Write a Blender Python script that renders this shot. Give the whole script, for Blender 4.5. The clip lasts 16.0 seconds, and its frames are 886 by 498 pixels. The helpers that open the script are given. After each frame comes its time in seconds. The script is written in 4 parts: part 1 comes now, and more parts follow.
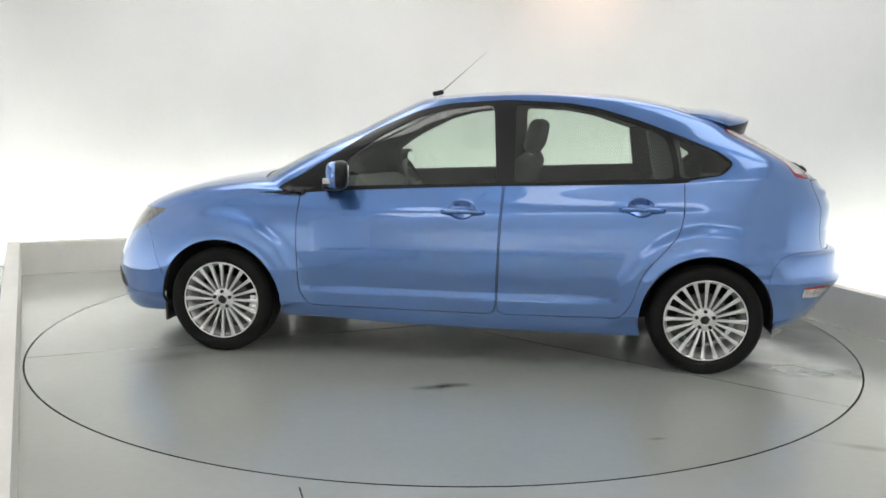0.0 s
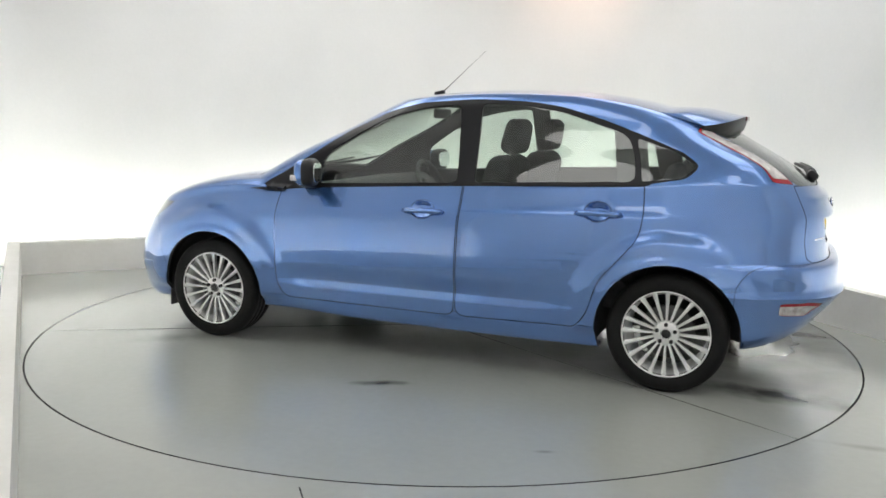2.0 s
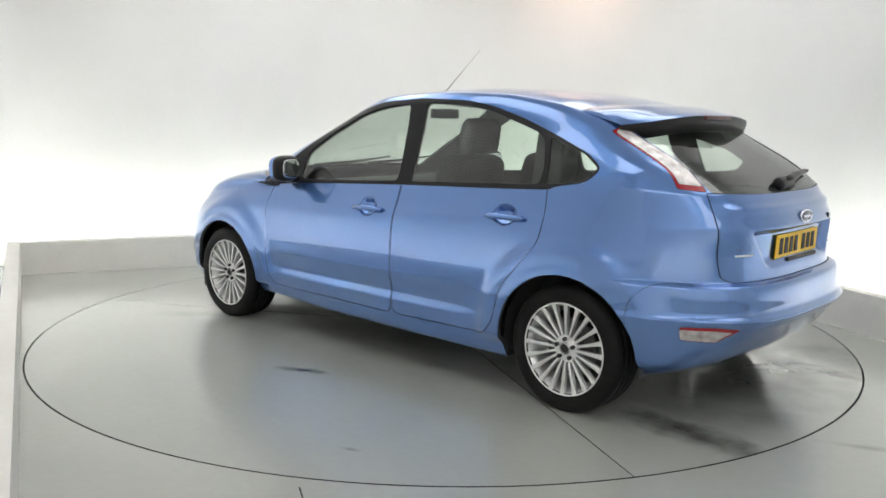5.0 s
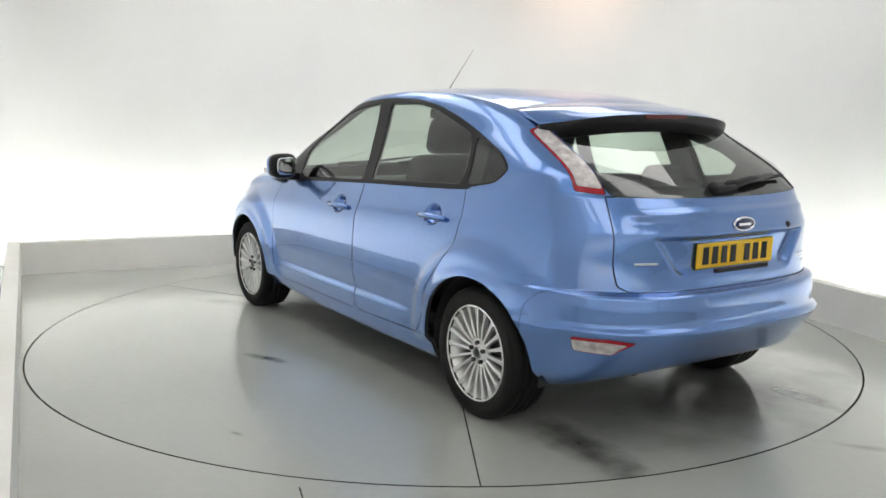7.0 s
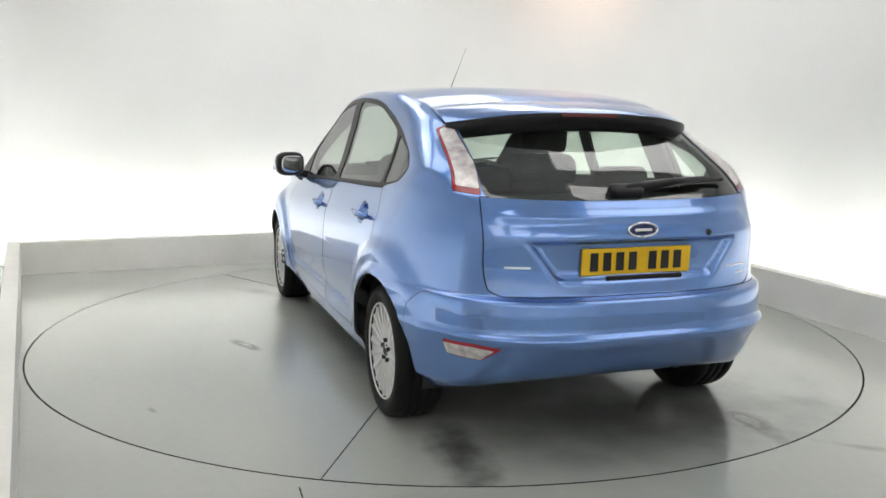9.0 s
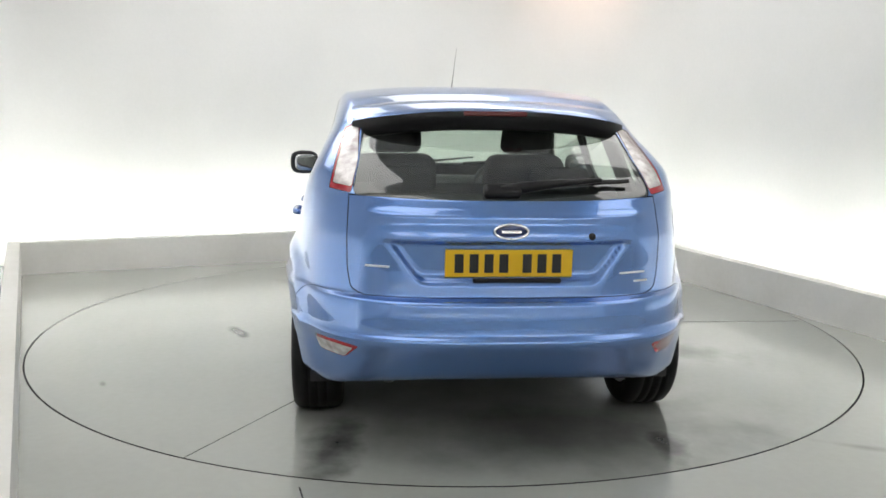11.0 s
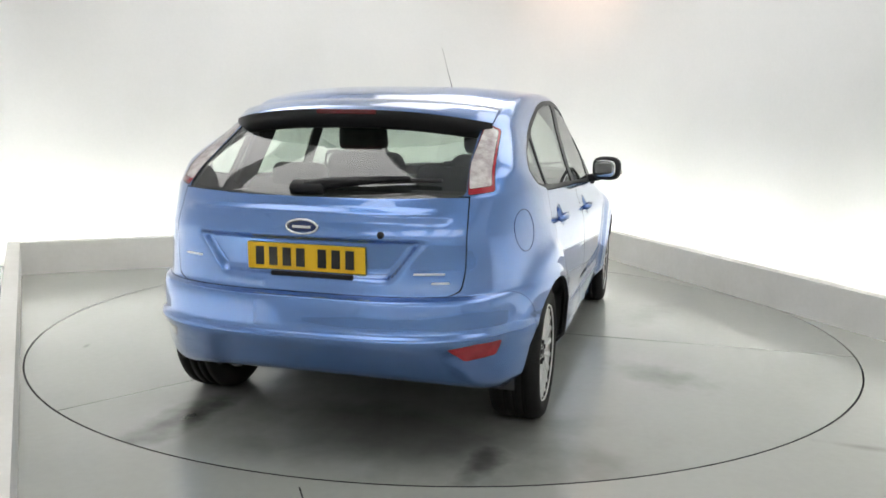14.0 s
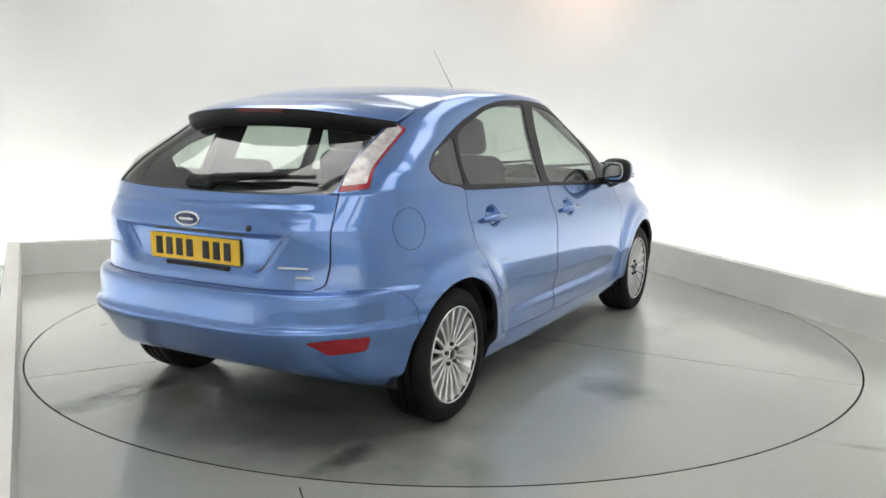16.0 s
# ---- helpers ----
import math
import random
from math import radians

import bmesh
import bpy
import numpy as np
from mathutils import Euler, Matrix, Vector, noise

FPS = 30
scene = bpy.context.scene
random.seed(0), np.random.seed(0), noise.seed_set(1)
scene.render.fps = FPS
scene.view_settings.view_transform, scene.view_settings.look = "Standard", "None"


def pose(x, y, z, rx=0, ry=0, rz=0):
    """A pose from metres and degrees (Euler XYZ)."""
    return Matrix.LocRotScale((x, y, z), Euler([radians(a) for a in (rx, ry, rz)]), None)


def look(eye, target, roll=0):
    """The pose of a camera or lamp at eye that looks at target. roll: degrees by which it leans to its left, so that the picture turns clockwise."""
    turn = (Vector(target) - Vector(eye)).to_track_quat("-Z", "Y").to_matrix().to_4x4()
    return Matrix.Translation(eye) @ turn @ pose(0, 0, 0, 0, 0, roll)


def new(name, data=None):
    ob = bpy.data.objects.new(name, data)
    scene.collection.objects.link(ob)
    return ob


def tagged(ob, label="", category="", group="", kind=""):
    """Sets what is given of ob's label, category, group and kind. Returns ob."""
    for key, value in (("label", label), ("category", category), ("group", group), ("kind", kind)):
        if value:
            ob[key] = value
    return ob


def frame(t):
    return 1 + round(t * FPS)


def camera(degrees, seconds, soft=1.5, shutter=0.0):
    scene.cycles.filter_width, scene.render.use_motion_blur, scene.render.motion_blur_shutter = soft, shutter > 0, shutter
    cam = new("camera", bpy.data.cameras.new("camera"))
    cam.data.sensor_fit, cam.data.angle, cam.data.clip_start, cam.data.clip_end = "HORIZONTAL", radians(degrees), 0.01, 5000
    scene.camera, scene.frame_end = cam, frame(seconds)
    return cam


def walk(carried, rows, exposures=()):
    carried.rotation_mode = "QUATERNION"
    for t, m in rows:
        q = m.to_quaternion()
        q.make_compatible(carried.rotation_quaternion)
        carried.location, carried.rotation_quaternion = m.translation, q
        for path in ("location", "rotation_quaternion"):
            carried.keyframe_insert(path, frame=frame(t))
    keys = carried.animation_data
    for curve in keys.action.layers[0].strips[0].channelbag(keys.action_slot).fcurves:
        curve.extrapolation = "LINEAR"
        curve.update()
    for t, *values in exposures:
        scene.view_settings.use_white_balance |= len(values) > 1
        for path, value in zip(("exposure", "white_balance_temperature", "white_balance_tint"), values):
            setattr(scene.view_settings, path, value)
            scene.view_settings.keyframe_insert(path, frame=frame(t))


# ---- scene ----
# The camera stands still, a little above and beside the near parapet.
cam = camera(55.29, 16.0, soft=1.6)
EYE = Vector((0, -5.348, 1.327))
PAN, TILT = radians(-0.139), radians(-8.893)
AIM = EYE + Vector((math.sin(PAN) * math.cos(TILT), math.cos(PAN) * math.cos(TILT), math.sin(TILT)))
walk(cam, [(0.0, look(EYE, AIM, 0.92)), (16.0, look(EYE, AIM, 0.92))])

# ---- light ----
world = bpy.data.worlds.new("studio")
scene.world = world
world.use_nodes = True
world.node_tree.nodes["Background"].inputs[0].default_value = (0.8, 0.85, 0.9, 1)
world.node_tree.nodes["Background"].inputs[1].default_value = 0.05
scene.view_settings.exposure = 0.45
CEILING_GLOW, TROUGH_GLOW = 1.35, 22.5


# ---- materials ----
def material(name, colour, rough=0.5, metal=0.0, coat=0.0, emit=None, strength=0.0):
    m = bpy.data.materials.new(name)
    m.use_nodes = True
    b = m.node_tree.nodes["Principled BSDF"]
    b.inputs["Base Color"].default_value = (*colour, 1)
    b.inputs["Roughness"].default_value = rough
    b.inputs["Metallic"].default_value = metal
    b.inputs["Coat Weight"].default_value = coat
    b.inputs["Coat Roughness"].default_value = 0.02
    if emit:
        b.inputs["Emission Color"].default_value = (*emit, 1)
        b.inputs["Emission Strength"].default_value = strength
    return m


def worn(m, low, high, scale=3.0, fine=60.0, bump=0.0, rough=None, coords="Object"):
    """Mottle a material at two scales, from the low to the high colour, with a fine bump."""
    nt = m.node_tree
    b = nt.nodes["Principled BSDF"]
    tc = nt.nodes.new("ShaderNodeTexCoord")
    n1, n2 = nt.nodes.new("ShaderNodeTexNoise"), nt.nodes.new("ShaderNodeTexNoise")
    n1.inputs["Scale"].default_value, n2.inputs["Scale"].default_value = scale, fine
    n1.inputs["Detail"].default_value, n2.inputs["Detail"].default_value = 6, 4
    mix = nt.nodes.new("ShaderNodeMath")
    mix.operation = "MULTIPLY_ADD"
    mix.inputs[1].default_value = 0.3
    ramp = nt.nodes.new("ShaderNodeValToRGB")
    ramp.color_ramp.elements[0].position, ramp.color_ramp.elements[1].position = 0.45, 0.85
    ramp.color_ramp.elements[0].color, ramp.color_ramp.elements[1].color = (*low, 1), (*high, 1)
    for n in (n1, n2):
        nt.links.new(tc.outputs[coords], n.inputs["Vector"])
    nt.links.new(n2.outputs["Fac"], mix.inputs[0])
    nt.links.new(n1.outputs["Fac"], mix.inputs[2])
    nt.links.new(mix.outputs[0], ramp.inputs[0])
    nt.links.new(ramp.outputs[0], b.inputs["Base Color"])
    if bump:
        bn = nt.nodes.new("ShaderNodeBump")
        bn.inputs["Strength"].default_value, bn.inputs["Distance"].default_value = bump, 0.004
        nt.links.new(n2.outputs["Fac"], bn.inputs["Height"])
        nt.links.new(bn.outputs[0], b.inputs["Normal"])
    if rough:
        mr = nt.nodes.new("ShaderNodeMapRange")
        mr.inputs["From Min"].default_value, mr.inputs["From Max"].default_value = 0.35, 0.65
        mr.inputs["To Min"].default_value, mr.inputs["To Max"].default_value = rough
        nt.links.new(n1.outputs["Fac"], mr.inputs["Value"])
        nt.links.new(mr.outputs[0], b.inputs["Roughness"])
    return m


WALL = worn(material("white_wall_paint", (0.8, 0.8, 0.79), 0.7), (0.77, 0.775, 0.765), (0.83, 0.83, 0.82), 0.8, 40, 0.05)
PARAPET = worn(material("parapet_paint", (0.8, 0.79, 0.76), 0.6), (0.74, 0.73, 0.69), (0.83, 0.82, 0.79), 2.0, 30, 0.1)
FLOOR = worn(material("grey_floor_paint", (0.36, 0.37, 0.35), 0.3, 0.0, 0.5), (0.385, 0.396, 0.368), (0.435, 0.446, 0.418), 0.5, 25, 0.02)


def stained_and_shaded(m, stains_and_shade):
    """Damp dark marks and painted shade on a floor paint: (x, y, turn, half length, half width, strength)."""
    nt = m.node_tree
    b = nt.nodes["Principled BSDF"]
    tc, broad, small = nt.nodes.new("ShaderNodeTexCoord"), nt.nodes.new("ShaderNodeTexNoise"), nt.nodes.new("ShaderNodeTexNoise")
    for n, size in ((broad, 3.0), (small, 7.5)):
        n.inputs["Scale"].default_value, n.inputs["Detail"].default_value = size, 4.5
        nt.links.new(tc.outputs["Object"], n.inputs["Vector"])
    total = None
    for x, y, turn, hl, hw, k in stains_and_shade:
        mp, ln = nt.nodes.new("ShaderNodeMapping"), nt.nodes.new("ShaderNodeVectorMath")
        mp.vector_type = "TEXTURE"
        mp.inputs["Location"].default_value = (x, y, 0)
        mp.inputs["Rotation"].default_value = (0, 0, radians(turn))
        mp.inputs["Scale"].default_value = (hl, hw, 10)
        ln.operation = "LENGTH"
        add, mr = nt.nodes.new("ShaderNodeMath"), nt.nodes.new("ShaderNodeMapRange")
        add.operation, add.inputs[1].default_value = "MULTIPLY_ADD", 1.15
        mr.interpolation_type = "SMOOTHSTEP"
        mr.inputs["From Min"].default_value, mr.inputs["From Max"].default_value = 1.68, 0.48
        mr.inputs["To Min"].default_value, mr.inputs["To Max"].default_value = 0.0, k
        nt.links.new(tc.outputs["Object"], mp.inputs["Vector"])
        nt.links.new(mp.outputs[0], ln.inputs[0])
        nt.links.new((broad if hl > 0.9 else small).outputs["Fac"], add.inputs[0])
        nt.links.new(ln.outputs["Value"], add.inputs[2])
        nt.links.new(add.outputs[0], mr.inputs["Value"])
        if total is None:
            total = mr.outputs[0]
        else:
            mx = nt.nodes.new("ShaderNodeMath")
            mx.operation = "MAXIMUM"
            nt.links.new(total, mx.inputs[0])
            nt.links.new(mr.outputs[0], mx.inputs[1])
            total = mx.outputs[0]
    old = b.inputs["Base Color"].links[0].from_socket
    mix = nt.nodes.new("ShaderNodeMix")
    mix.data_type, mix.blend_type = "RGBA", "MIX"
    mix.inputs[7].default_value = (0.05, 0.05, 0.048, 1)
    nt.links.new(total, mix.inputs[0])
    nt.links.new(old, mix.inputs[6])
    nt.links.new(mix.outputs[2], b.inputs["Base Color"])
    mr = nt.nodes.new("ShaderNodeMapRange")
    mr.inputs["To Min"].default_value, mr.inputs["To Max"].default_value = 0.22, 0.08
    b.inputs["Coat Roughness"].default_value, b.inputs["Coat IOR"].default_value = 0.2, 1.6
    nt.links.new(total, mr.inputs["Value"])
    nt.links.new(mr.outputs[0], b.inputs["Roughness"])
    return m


# damp tyre tracks, scuffs and painted shade, in the turntable's own plan
DECK = stained_and_shaded(worn(material("grey_turntable_paint", (0.36, 0.37, 0.35), 0.27, 0.0, 0.5), (0.35, 0.364, 0.341), (0.4, 0.412, 0.388), 0.5, 25, 0.02), [
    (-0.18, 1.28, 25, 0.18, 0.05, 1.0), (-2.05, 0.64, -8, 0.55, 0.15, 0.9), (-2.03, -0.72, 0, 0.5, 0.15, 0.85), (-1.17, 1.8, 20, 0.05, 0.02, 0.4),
    # the next two paint the car's shade under and behind it into the deck
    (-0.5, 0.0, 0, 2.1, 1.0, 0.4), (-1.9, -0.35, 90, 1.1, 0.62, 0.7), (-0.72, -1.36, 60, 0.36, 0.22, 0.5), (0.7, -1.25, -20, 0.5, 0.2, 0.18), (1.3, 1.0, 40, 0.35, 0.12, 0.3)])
FLOOR = stained_and_shaded(FLOOR, [(2.0, -2.0, 30, 0.16, 0.05, 0.4), (1.75, -2.0, -20, 0.2, 0.04, 0.3), (2.6, 1.4, -69, 1.4, 0.12, 0.25)])
CEIL = worn(material("white_ceiling_paint", (0.7, 0.7, 0.69), 0.8), (0.66, 0.66, 0.65), (0.74, 0.74, 0.73), 1.5, 30, 0.05)
DARK = material("dark_gap", (0.012, 0.013, 0.014), 0.8)
LAMP = material("lamp_diffuser", (0.9, 0.9, 0.9), 0.5, emit=(1.0, 0.98, 0.95), strength=CEILING_GLOW)
TUBE = material("fluorescent_tube", (0.9, 0.9, 0.9), 0.5, emit=(0.99, 1.0, 0.965), strength=TROUGH_GLOW)
FRAME = material("white_metal", (0.75, 0.75, 0.75), 0.4)


# ---- mesh helpers ----
def mesh_of(name, verts, faces, mat=None, smooth=False):
    me = bpy.data.meshes.new(name)
    me.from_pydata([tuple(v) for v in verts], [], faces)
    if mat:
        me.materials.append(mat)
    if smooth:
        me.polygons.foreach_set("use_smooth", [True] * len(me.polygons))
    me.update()
    return me


def part(name, bm, mat, parent=None, label="", smooth=False):
    """One bmesh as one mesh object, under its thing or part where one is given."""
    me = bpy.data.meshes.new(name)
    bm.to_mesh(me)
    bm.free()
    me.materials.append(mat)
    if smooth:
        me.polygons.foreach_set("use_smooth", [True] * len(me.polygons))
    ob = new(name, me)
    ob.parent = parent
    return tagged(ob, label)


def box(x0, x1, y0, y1, z0, z1, bevel=0.0):
    bm = bmesh.new()
    bmesh.ops.create_cube(bm, size=1, matrix=Matrix.Translation(((x0 + x1) / 2, (y0 + y1) / 2, (z0 + z1) / 2)) @ Matrix.Diagonal((x1 - x0, y1 - y0, z1 - z0, 1)))
    if bevel:
        bmesh.ops.bevel(bm, geom=bm.edges[:], offset=bevel, segments=2, affect="EDGES", profile=0.6)
    return bm


def fillet(pts, radii, steps=12):
    """A polyline with its inner corners rounded."""
    out = [Vector(pts[0])]
    for a, b, c, r in zip(pts, pts[1:], pts[2:], radii):
        a, b, c = Vector(a), Vector(b), Vector(c)
        u, w = (a - b).normalized(), (c - b).normalized()
        half = u.angle(w) / 2
        if r < 0.01:
            out.append(b)
            continue
        d = r / math.tan(half)
        centre = b + (u + w).normalized() * (r / math.sin(half))
        p0, p1 = b + u * d - centre, b + w * d - centre
        full = math.pi - 2 * half
        for i in range(steps + 1):
            k = i / steps
            out.append(centre + (p0 * math.sin((1 - k) * full) + p1 * math.sin(k * full)) / math.sin(full))
    out.append(Vector(pts[-1]))
    return out


def offset_line(pts, d):
    """A polyline moved sideways, to its right for positive d."""
    out = []
    for i, q in enumerate(pts):
        n = Vector((0, 0))
        for a, b in ((i - 1, i), (i, i + 1)):
            if a >= 0 and b < len(pts):
                e = (pts[b] - pts[a]).normalized()
                n += Vector((e.y, -e.x))
        n.normalize()
        a = max(i - 1, 0)
        e = (pts[a + 1] - pts[a]).normalized()
        out.append(q + n * (d / max(0.3, n.dot(Vector((e.y, -e.x))))))
    return out


def upright(name, line, thick, z0, z1, mat, smooth=False, lip=0.0):
    """A wall along a plan line, thickened to the left of the line's way."""
    inner, outer = line, offset_line(line, -thick)
    n = len(line)
    verts = [(*q, z0) for q in inner] + [(*q, z1) for q in inner] + [(*q, z1) for q in outer] + [(*q, z0) for q in outer]
    faces = []
    for i in range(n - 1):
        for k in range(4):
            a, b = k * n, (k + 1) % 4 * n
            faces.append((a + i, a + i + 1, b + i + 1, b + i))
    faces += [(0, n, 2 * n, 3 * n), (n - 1, 4 * n - 1, 3 * n - 1, 2 * n - 1)]
    ob = new(name, mesh_of(name, verts, faces, mat))
    bm = bmesh.new()
    bm.from_mesh(ob.data)
    bmesh.ops.recalc_face_normals(bm, faces=bm.faces[:])
    bm.to_mesh(ob.data)
    bm.free()
    return ob


# ---- the studio ----
RADIUS = 2.449
CORNER_L, CORNER_B = Vector((-3.44, 1.40)), Vector((1.28, 3.48))
WAY_L, WAY_R = Vector((0.443, -0.897)), Vector((0.359, -0.933))
PAR_H = 0.263

# the line of the parapet's inner face, from the near left end round the back to the right
near_left = CORNER_L + WAY_L * 5.6
near_right = CORNER_B + WAY_R * 7.2


def batten(ob):
    part("tray", box(-0.6, 0.6, -0.04, 0.04, 0, 0.05, 0.004), FRAME, ob)
    bm = bmesh.new()
    bmesh.ops.create_cone(bm, cap_ends=True, segments=12, radius1=0.016, radius2=0.016, depth=1.16, matrix=pose(0, 0, 0.075, 0, 90, 0))
    part("tube", bm, TUBE, ob, "glowing tube", True)
    for sx in (-0.59, 0.59):
        part("end_cap", box(sx - 0.012, sx + 0.012, -0.02, 0.02, 0.045, 0.098, 0.003), FRAME, ob)


def build_studio():
    # floor round the turntable
    bm = bmesh.new()
    seg = 128
    rim = [bm.verts.new(((RADIUS + 0.004) * math.cos(2 * math.pi * i / seg), (RADIUS + 0.004) * math.sin(2 * math.pi * i / seg), 0)) for i in range(seg)]
    pit = [bm.verts.new((v.co.x, v.co.y, -0.08)) for v in rim]
    far = []
    for i in range(seg):
        a = 2 * math.pi * i / seg
        k = 12 / max(abs(math.cos(a)), abs(math.sin(a)))
        far.append(bm.verts.new((k * math.cos(a), k * math.sin(a), 0)))
    for i in range(seg):
        j = (i + 1) % seg
        bm.faces.new((rim[i], far[i], far[j], rim[j]))
        bm.faces.new((pit[i], rim[i], rim[j], pit[j]))
    tagged(part("floor", bm, FLOOR), "smooth grey painted studio floor with damp sheen", "floor", kind="structure")
    bm = bmesh.new()
    bmesh.ops.create_circle(bm, cap_ends=True, radius=RADIUS + 0.3, segments=64, matrix=Matrix.Translation((0, 0, -0.081)))
    tagged(part("turntable_pit", bm, DARK), "dark pit under the turntable's edge gap", "pit", kind="structure")

    joint = part("floor_joint", box(-0.003, 0.003, -1.6, 0, -0.002, 0.001), DARK)
    joint.matrix_basis = pose(-0.51, -2.475, 0, 0, 0, 17)
    tagged(joint, "thin dark joint in the painted floor", "joint", kind="structure")

    # parapet that hides the strip lights
    line = [near_left, CORNER_L, CORNER_B, near_right]
    runs = [("parapet_west", [near_left, CORNER_L]), ("parapet_north", [CORNER_L, CORNER_B]), ("parapet_east", [CORNER_B, near_right])]
    outer = offset_line(line, -0.09)
    for i, (name, run) in enumerate(runs):
        a, b, c, d = line[i], line[i + 1], outer[i + 1], outer[i]
        bm = bmesh.new()
        lo = [bm.verts.new((*q, 0)) for q in (a, b, c, d)]
        hi = [bm.verts.new((*q, PAR_H)) for q in (a, b, c, d)]
        bm.faces.new(hi)
        bm.faces.new(lo[::-1])
        for k in range(4):
            bm.faces.new((lo[k], lo[(k + 1) % 4], hi[(k + 1) % 4], hi[k]))
        bmesh.ops.recalc_face_normals(bm, faces=bm.faces[:])
        tagged(part(name, bm, PARAPET), "low off-white parapet hiding strip lights before the backdrop", "parapet", kind="structure")

    # backdrop: one smooth white wall round the back, with coved corners
    wall = offset_line(line, -0.62)
    wall[0] = wall[0] - WAY_L * 0.6
    wl = fillet([tuple(q) for q in wall], (0.9, 1.4), 16)
    ob = upright("backdrop_wall", wl, 0.15, 0, 3.4, WALL)
    ob.data.polygons.foreach_set("use_smooth", [abs(q.normal.z) < 0.5 for q in ob.data.polygons])
    tagged(ob, "smooth white curved studio backdrop wall washed with light", "wall", kind="structure")
    # the rest of the room, behind the camera
    back = [wl[-1], Vector((4.9, -6.9)), Vector((-2.6, -6.9)), Vector((-2.6, -3.4)), wl[0]]
    for name, a, b in (("wall_east", 0, 1), ("wall_south", 1, 2), ("wall_west", 2, 3), ("wall_return", 3, 4)):
        tagged(upright(name, [back[a], back[b]], 0.15, 0, 3.4, WALL), "plain white painted studio wall", "wall", kind="structure")
    tagged(part("ceiling", box(-6, 7.5, -9, 6, 3.4, 3.5), CEIL), "plain white studio ceiling", "ceiling", kind="structure")

    # strip lights in the trough
    run = offset_line(line, -0.22)
    for a, b in ((0, 1), (1, 2), (2, 3)):
        p, q = run[a], run[b]
        e = (q - p)
        count = int(e.length / 1.25)
        for i in range(count):
            mid = p + e * ((i + 0.5) / count)
            ob = new("strip_light")
            ob.matrix_basis = pose(mid.x, mid.y, 0, 0, 0, math.degrees(math.atan2(e.y, e.x)))
            tagged(ob, "white fluorescent batten lying behind the parapet", "strip light", "strip lights in the trough")
            batten(ob)

    # unseen lit trough assumed behind the camera, added to brighten the car's near side
    a, b = Vector((4.5, -6.25)), Vector((-2.4, -6.25))
    tagged(part("parapet_south", box(b.x, a.x, -6.3, -6.21, 0, PAR_H), PARAPET), "unseen low off-white parapet with strip lights, assumed behind the camera", "parapet", kind="structure")
    for i in range(5):
        ob = new("strip_light")
        ob.matrix_basis = pose(b.x + 0.9 + i * 1.28, -6.5, 0)
        tagged(ob, "white fluorescent batten lying behind the parapet", "strip light", "strip lights in the trough")
        batten(ob)

    # a warm spotlight high on the back wall
    sp = tagged(new("spotlight"), "small white ceiling spotlight with a warm beam on the backdrop", "spotlight")
    sp.matrix_basis = pose(1.25, 3.1, 3.4)
    bm = bmesh.new()
    bmesh.ops.create_cone(bm, cap_ends=False, segments=20, radius1=0.05, radius2=0.035, depth=0.12, matrix=pose(0, 0, -0.12, -25, 0, 0))
    part("can", bm, FRAME, sp)
    part("arm", box(-0.01, 0.01, -0.01, 0.01, -0.08, 0), FRAME, sp)
    lamp = bpy.data.lights.new("warm_spot", "SPOT")
    lamp.energy, lamp.color, lamp.spot_size, lamp.spot_blend, lamp.shadow_soft_size = 15, (1.0, 0.66, 0.5), radians(120), 1.0, 0.08
    lo = new("warm_spot", lamp)
    lo.parent = sp
    lo.matrix_basis = look((0, 0.03, -0.2), (0.2, 0.8, -0.6))

    # unseen ceiling panels, added as fill light for the walls, floor and car
    run = offset_line(line, 0.75)
    spans = [(run[0], run[1]), (run[1], run[2]), (run[2], run[3]), (Vector((4.3, -6.0)), Vector((-2.4, -6.0)))]
    for p, q in spans:
        e = q - p
        count = int(e.length / 1.35)
        for i in range(count):
            mid = p + e * ((i + 0.5) / count)
            ob = new("ceiling_fill")
            ob.matrix_basis = pose(mid.x, mid.y, 3.4, 0, 0, math.degrees(math.atan2(e.y, e.x)))
            tagged(ob, "added white ceiling panel with a glowing diffuser, unseen fill light", "ceiling light", "ceiling lights")
            part("housing", box(-0.64, 0.64, -0.82, 0.82, -0.05, 0, 0.006), FRAME, ob)
            part("diffuser", box(-0.62, 0.62, -0.8, 0.8, -0.07, -0.05, 0.006), LAMP, ob, "glowing diffuser")



build_studio()


